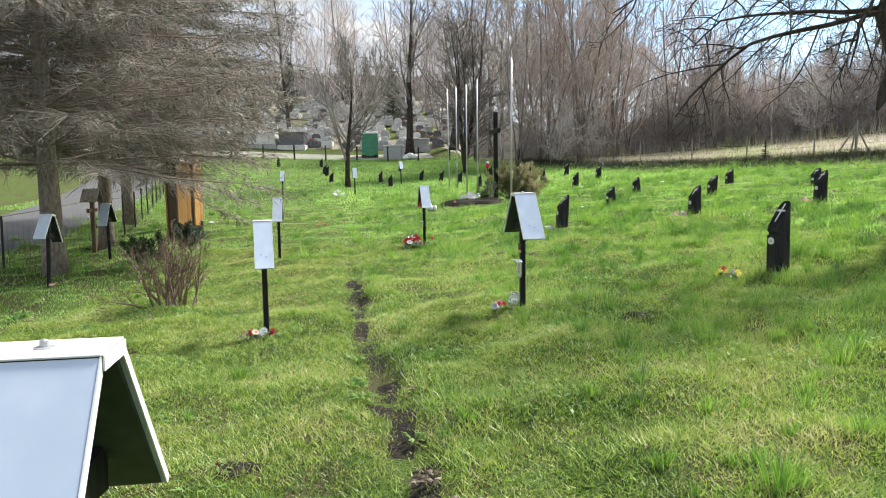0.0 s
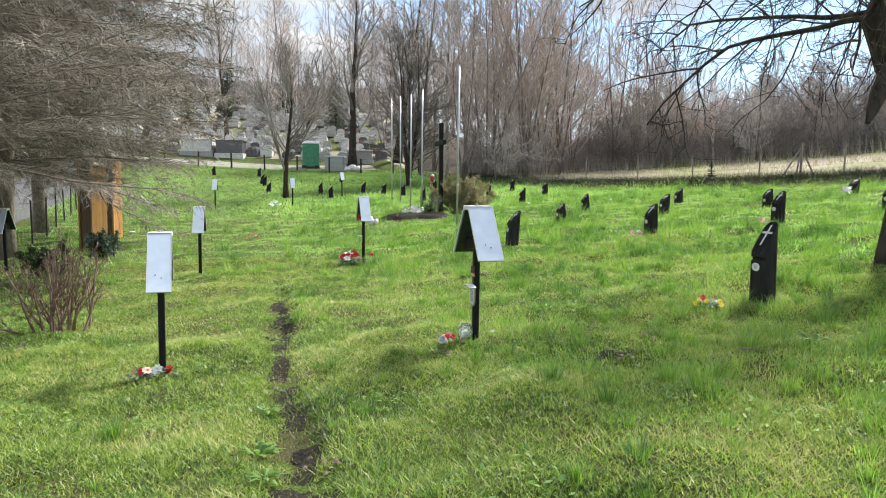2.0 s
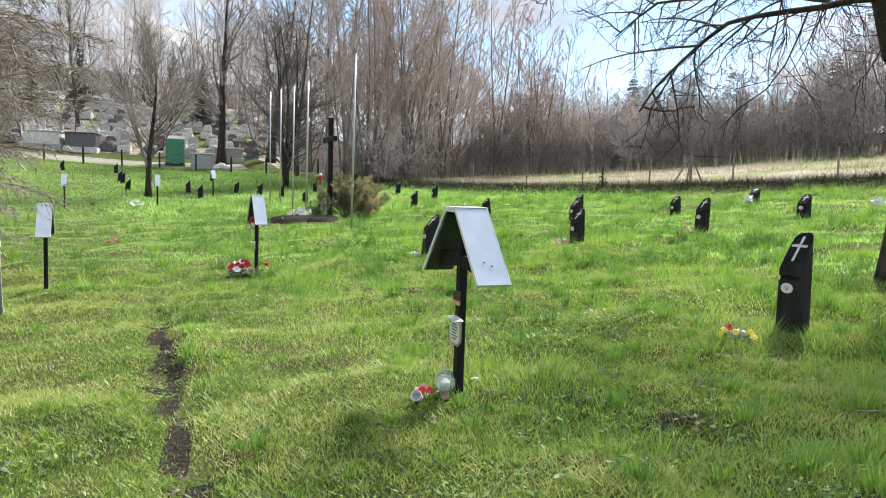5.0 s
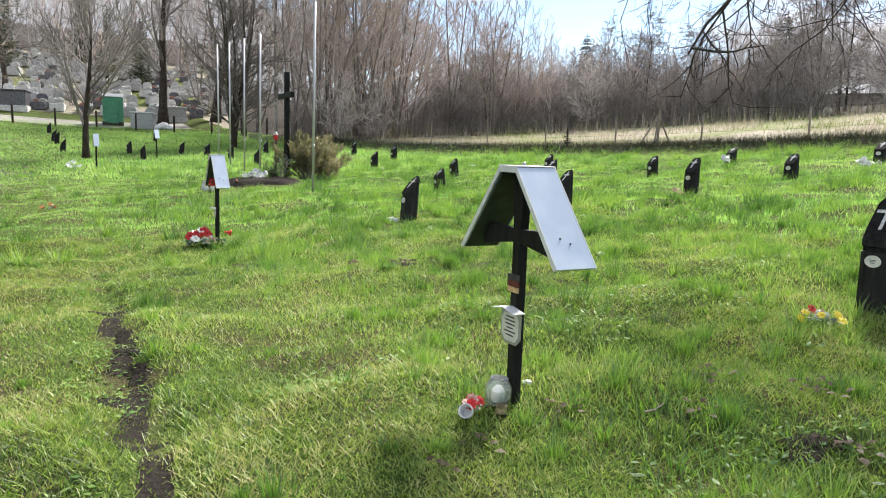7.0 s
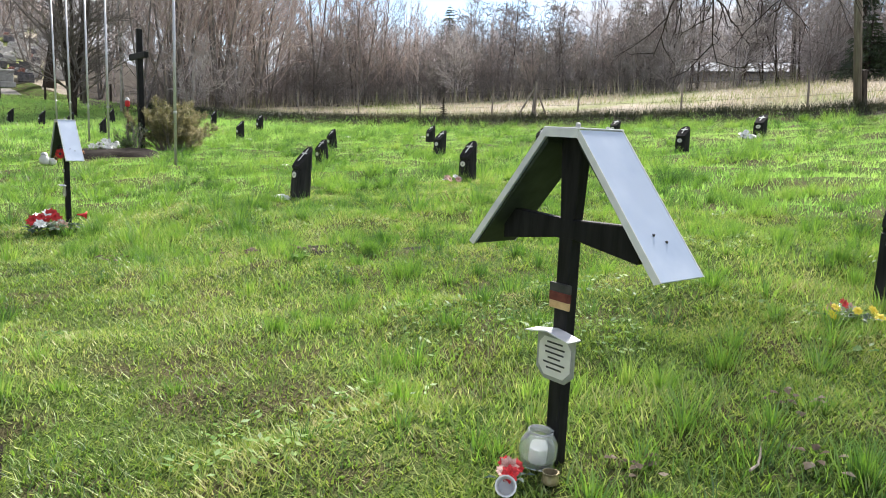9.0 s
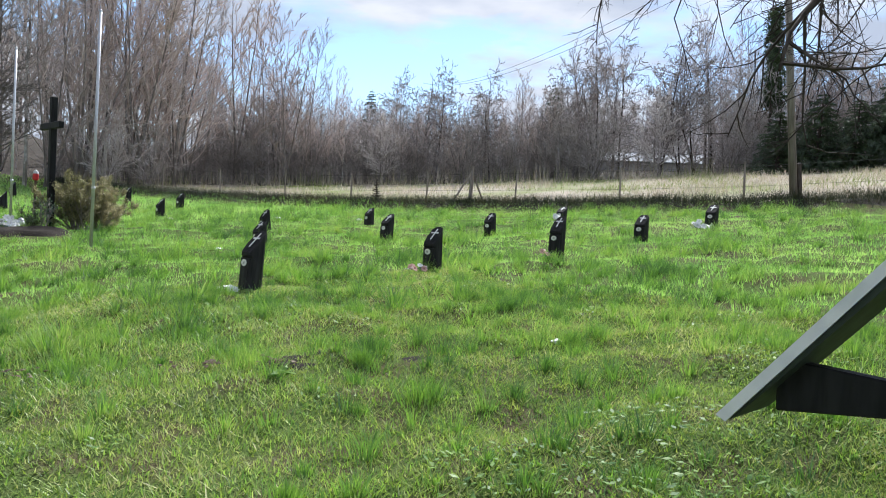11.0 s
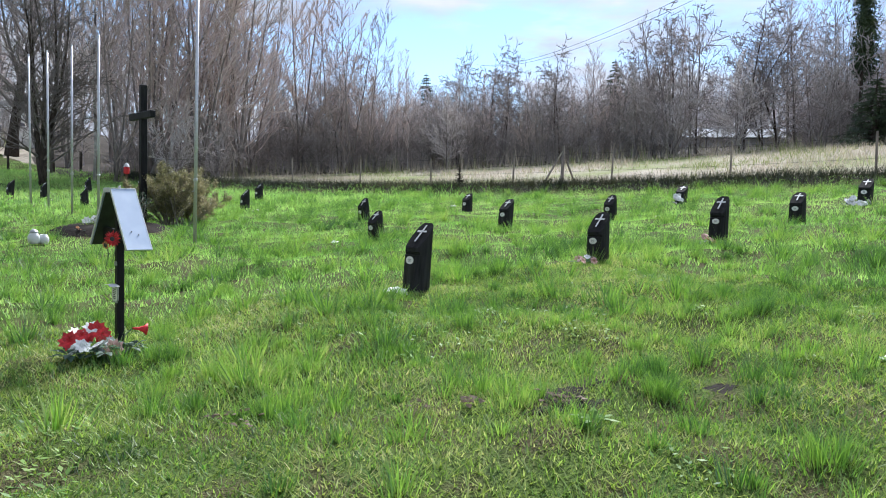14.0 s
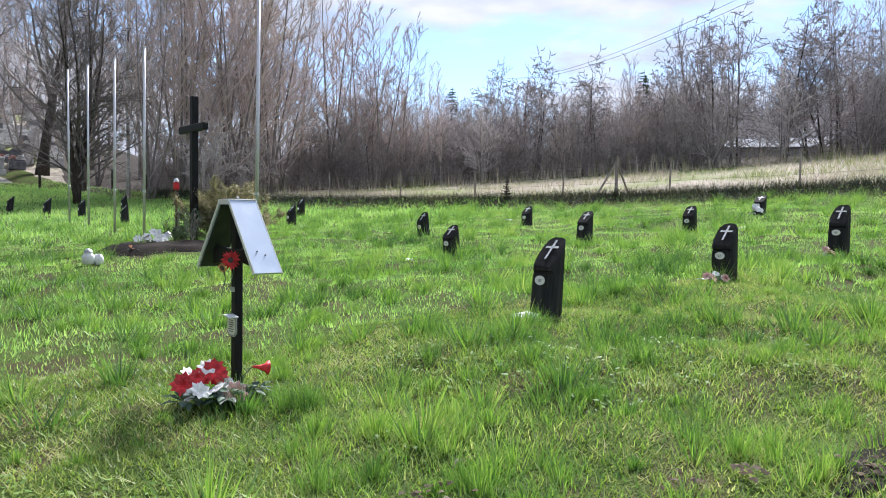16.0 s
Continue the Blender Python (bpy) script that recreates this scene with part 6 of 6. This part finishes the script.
lantern(0.83, 8.76, 1.05, "empty clear glass grave lantern at the post", False, 4)
lantern(1.38, 28.95, 1.4, "white grave lantern standing on the mound", True, 0, False)
lantern(-0.45, 26.5, 1.5, "white glass grave lantern in the grass", True, 0, False)
lantern(-0.28, 26.55, 1.3, "white glass grave lantern in the grass", False, 0, False)
lantern(3.62, 9.35, 0.8, "toppled clear lantern beside the yellow flowers", True, 78)

th = empty("flower_pot", pose(0.63, 8.68, gz(0.63, 8.68) + 0.03, 62, 0, -35), "small white plastic pot tipped over in the grass", "pot")
part("pot", lathe(((0.028, 0), (0.038, 0.07), (0.041, 0.072), (0.041, 0.078), (0.035, 0.078), (0.026, 0.006)), 14), M_SACK, th)
th = empty("brass_candle_holder", pose(0.80, 8.63, gz(0.8, 8.63) + 0.015), "small dull brass candle holder in the grass", "candle holder")
part("ring", lathe(((0.032, 0), (0.034, 0.01), (0.030, 0.035), (0.034, 0.045), (0.028, 0.045), (0.026, 0.01)), 12), M_BRASS, th)
part("plug", lathe(((0.025, 0), (0.025, 0.02), (0.01, 0.022)), 10), M_DARKBARK, th)


def crumple(x, y, s, material, name, label, category, flat=0.5, seed=0):
    bm = bmesh.new()
    bmesh.ops.create_icosphere(bm, subdivisions=3, radius=s)
    for v in bm.verts:
        n = noise.noise(v.co * (2.2 / s) + Vector((seed * 9.1, 3, 1)))
        v.co *= 1 + 0.45 * n
        v.co.z *= flat
    ob = part(name, bm, material, m=pose(x, y, gz(x, y) + s * flat * 0.6, 0, 0, seed * 40))
    tagged(ob, label, category)


crumple(2.48, 17.5, 0.13, M_SACK, "plastic_bag", "crumpled white plastic bag beside a log marker", "litter", 0.4, 1)
crumple(3.95, 13.0, 0.05, M_SACK, "plastic_scrap", "scrap of clear plastic in the grass", "litter", 0.5, 2)
crumple(1.15, 9.05, 0.03, M_SACK, "plastic_scrap", "scrap of clear plastic in the grass", "litter", 0.5, 3)
for i, (x, y) in enumerate(((4.4, 23.5), (6.3, 33.8), (12.1, 22.4), (11.5, 30.2), (-8.2, 26.5), (9.4, 32.0))):
    crumple(x, y, 0.10, M_SACK, "plastic_scrap", "pale scrap lying in the grass", "litter", 0.4, 5 + i)


def leaf_heap(x, y, n, s, seed):
    rr = np.random.default_rng(seed)
    b = Bag()
    for i in range(n):
        c = (rr.normal(0, s), rr.normal(0, s), 0.02 + abs(rr.normal(0, s * 0.4)))
        leafy(b, c, 1, rr.uniform(0.04, 0.075), rr.uniform(0.03, 0.05), rr, 0.3)
    ob = part("dead_leaves", b, M_LEAFDRY, m=pose(x, y, gz(x, y)))
    tagged(ob, "curled brown dead leaves caught in the grass", "leaves", "dead leaf heaps", kind="stuff")


for i, (x, y, n) in enumerate(((1.12, 8.55, 16), (-0.16, 14.76, 14), (0.75, 14.1, 8), (1.1, 13.95, 16), (2.1, 8.6, 14), (2.45, 8.1, 18), (1.7, 8.2, 12), (0.55, 8.35, 8), (-0.1, 4.0, 26), (-0.05, 3.5, 22), (0.1, 3.2, 26), (0.35, 8.1, 8), (1.5, 13.6, 20), (2.0, 7.5, 14), (2.3, 6.35, 16), (-0.9, 7.9, 12), (-0.3, 5.6, 14), (-3.8, 9.4, 20), (-0.13, 14.6, 8))):
    leaf_heap(x, y, int(n * 0.8), 0.06, 400 + i)


def fallen_twig(x, y, turn, ln, seed):
    rr = np.random.default_rng(seed)
    b = Bag()
    P, R = limb(rr, (0, 0, 0.03), (1, 0, 0.05), ln, 0.006, 0.002, 7, 0.12, 0)
    P[:, 2] = 0.035 + 0.02 * rr.random(8)
    b.tube(P, R, 5)
    ob = part("fallen_twig", b, M_GREYWOOD, m=pose(x, y, gz(x, y), 0, 0, turn))
    tagged(ob, "thin grey fallen twig lying in the grass", "twig", "fallen twigs")


for i, (x, y, t, ln) in enumerate(((1.45, 8.25, 25, 0.6), (3.5, 15.3, 10, 0.5), (0.1, 15.0, 40, 0.3), (-2.2, 14.6, 30, 0.4), (2.9, 7.2, -20, 0.5))):
    fallen_twig(x, y, t, ln, 500 + i)


def weeds():
    """Low broad-leaved weeds in patches among the grass."""
    rr = np.random.default_rng(88)
    n = 42000
    x, y = rr.uniform(-5.5, 6.5, n), rr.uniform(2, 17, n)
    k = (vnoise(x, y, 0.7, 61) + 0.35 * vnoise(x, y, 2.5, 62) > 0.80 - 0.12 * np.exp(-((x - trail_x(y)) / 0.5) ** 2)) & (np.abs(x) < 1.2 + 0.85 * y)
    x, y = x[k], y[k]
    n = len(x)
    z = ground(x, y) + rr.uniform(0.015, 0.06, n)
    a = rr.uniform(0, 6.283, n)
    l = rr.uniform(0.014, 0.032, n)
    tilt = rr.uniform(-0.2, 0.5, n)
    o = np.stack([np.cos(a), np.sin(a), tilt], 1) * l[:, None]
    s = np.stack([-np.sin(a), np.cos(a), rr.normal(0, 0.2, n)], 1) * (l * 0.42)[:, None]
    p = np.stack([x, y, z], 1)
    q = np.stack([p - o, p + s, p + o, p - s], 1).reshape(-1, 3)
    b = Bag()
    i = (np.arange(n) * 4)[:, None]
    b.tris(q, np.concatenate([i + np.array([[0, 1, 2]]), i + np.array([[0, 2, 3]])]))
    tagged(part("low_weeds", b, M_WEED), "low broad-leaved weeds among the grass", "weeds", kind="stuff")


weeds()


def rosette(x, y, n, ln, material, label, seed):
    rr = np.random.default_rng(seed)
    th = empty("weed_rosette", pose(x, y, gz(x, y)), label, "weed", "leafy rosettes")
    for i in range(n):
        b = Bag()
        leafy(b, (0, 0, 0.02), 1, ln * rr.uniform(0.7, 1.1), ln * 0.28, rr, 0.5)
        part("leaf", b, material, th)


for i, (x, y, ln) in enumerate(((-0.75, 6.0, 0.16), (-0.85, 7.0, 0.13), (-0.62, 5.4, 0.12), (-6.1, 10.5, 0.28), (-0.2, 4.6, 0.10), (1.35, 13.2, 0.15), (3.6, 7.3, 0.16), (-3.85, 9.3, 0.12))):
    rosette(x, y, 16, ln, M_WEED, "pale green leafy rosette in the grass", 600 + i)
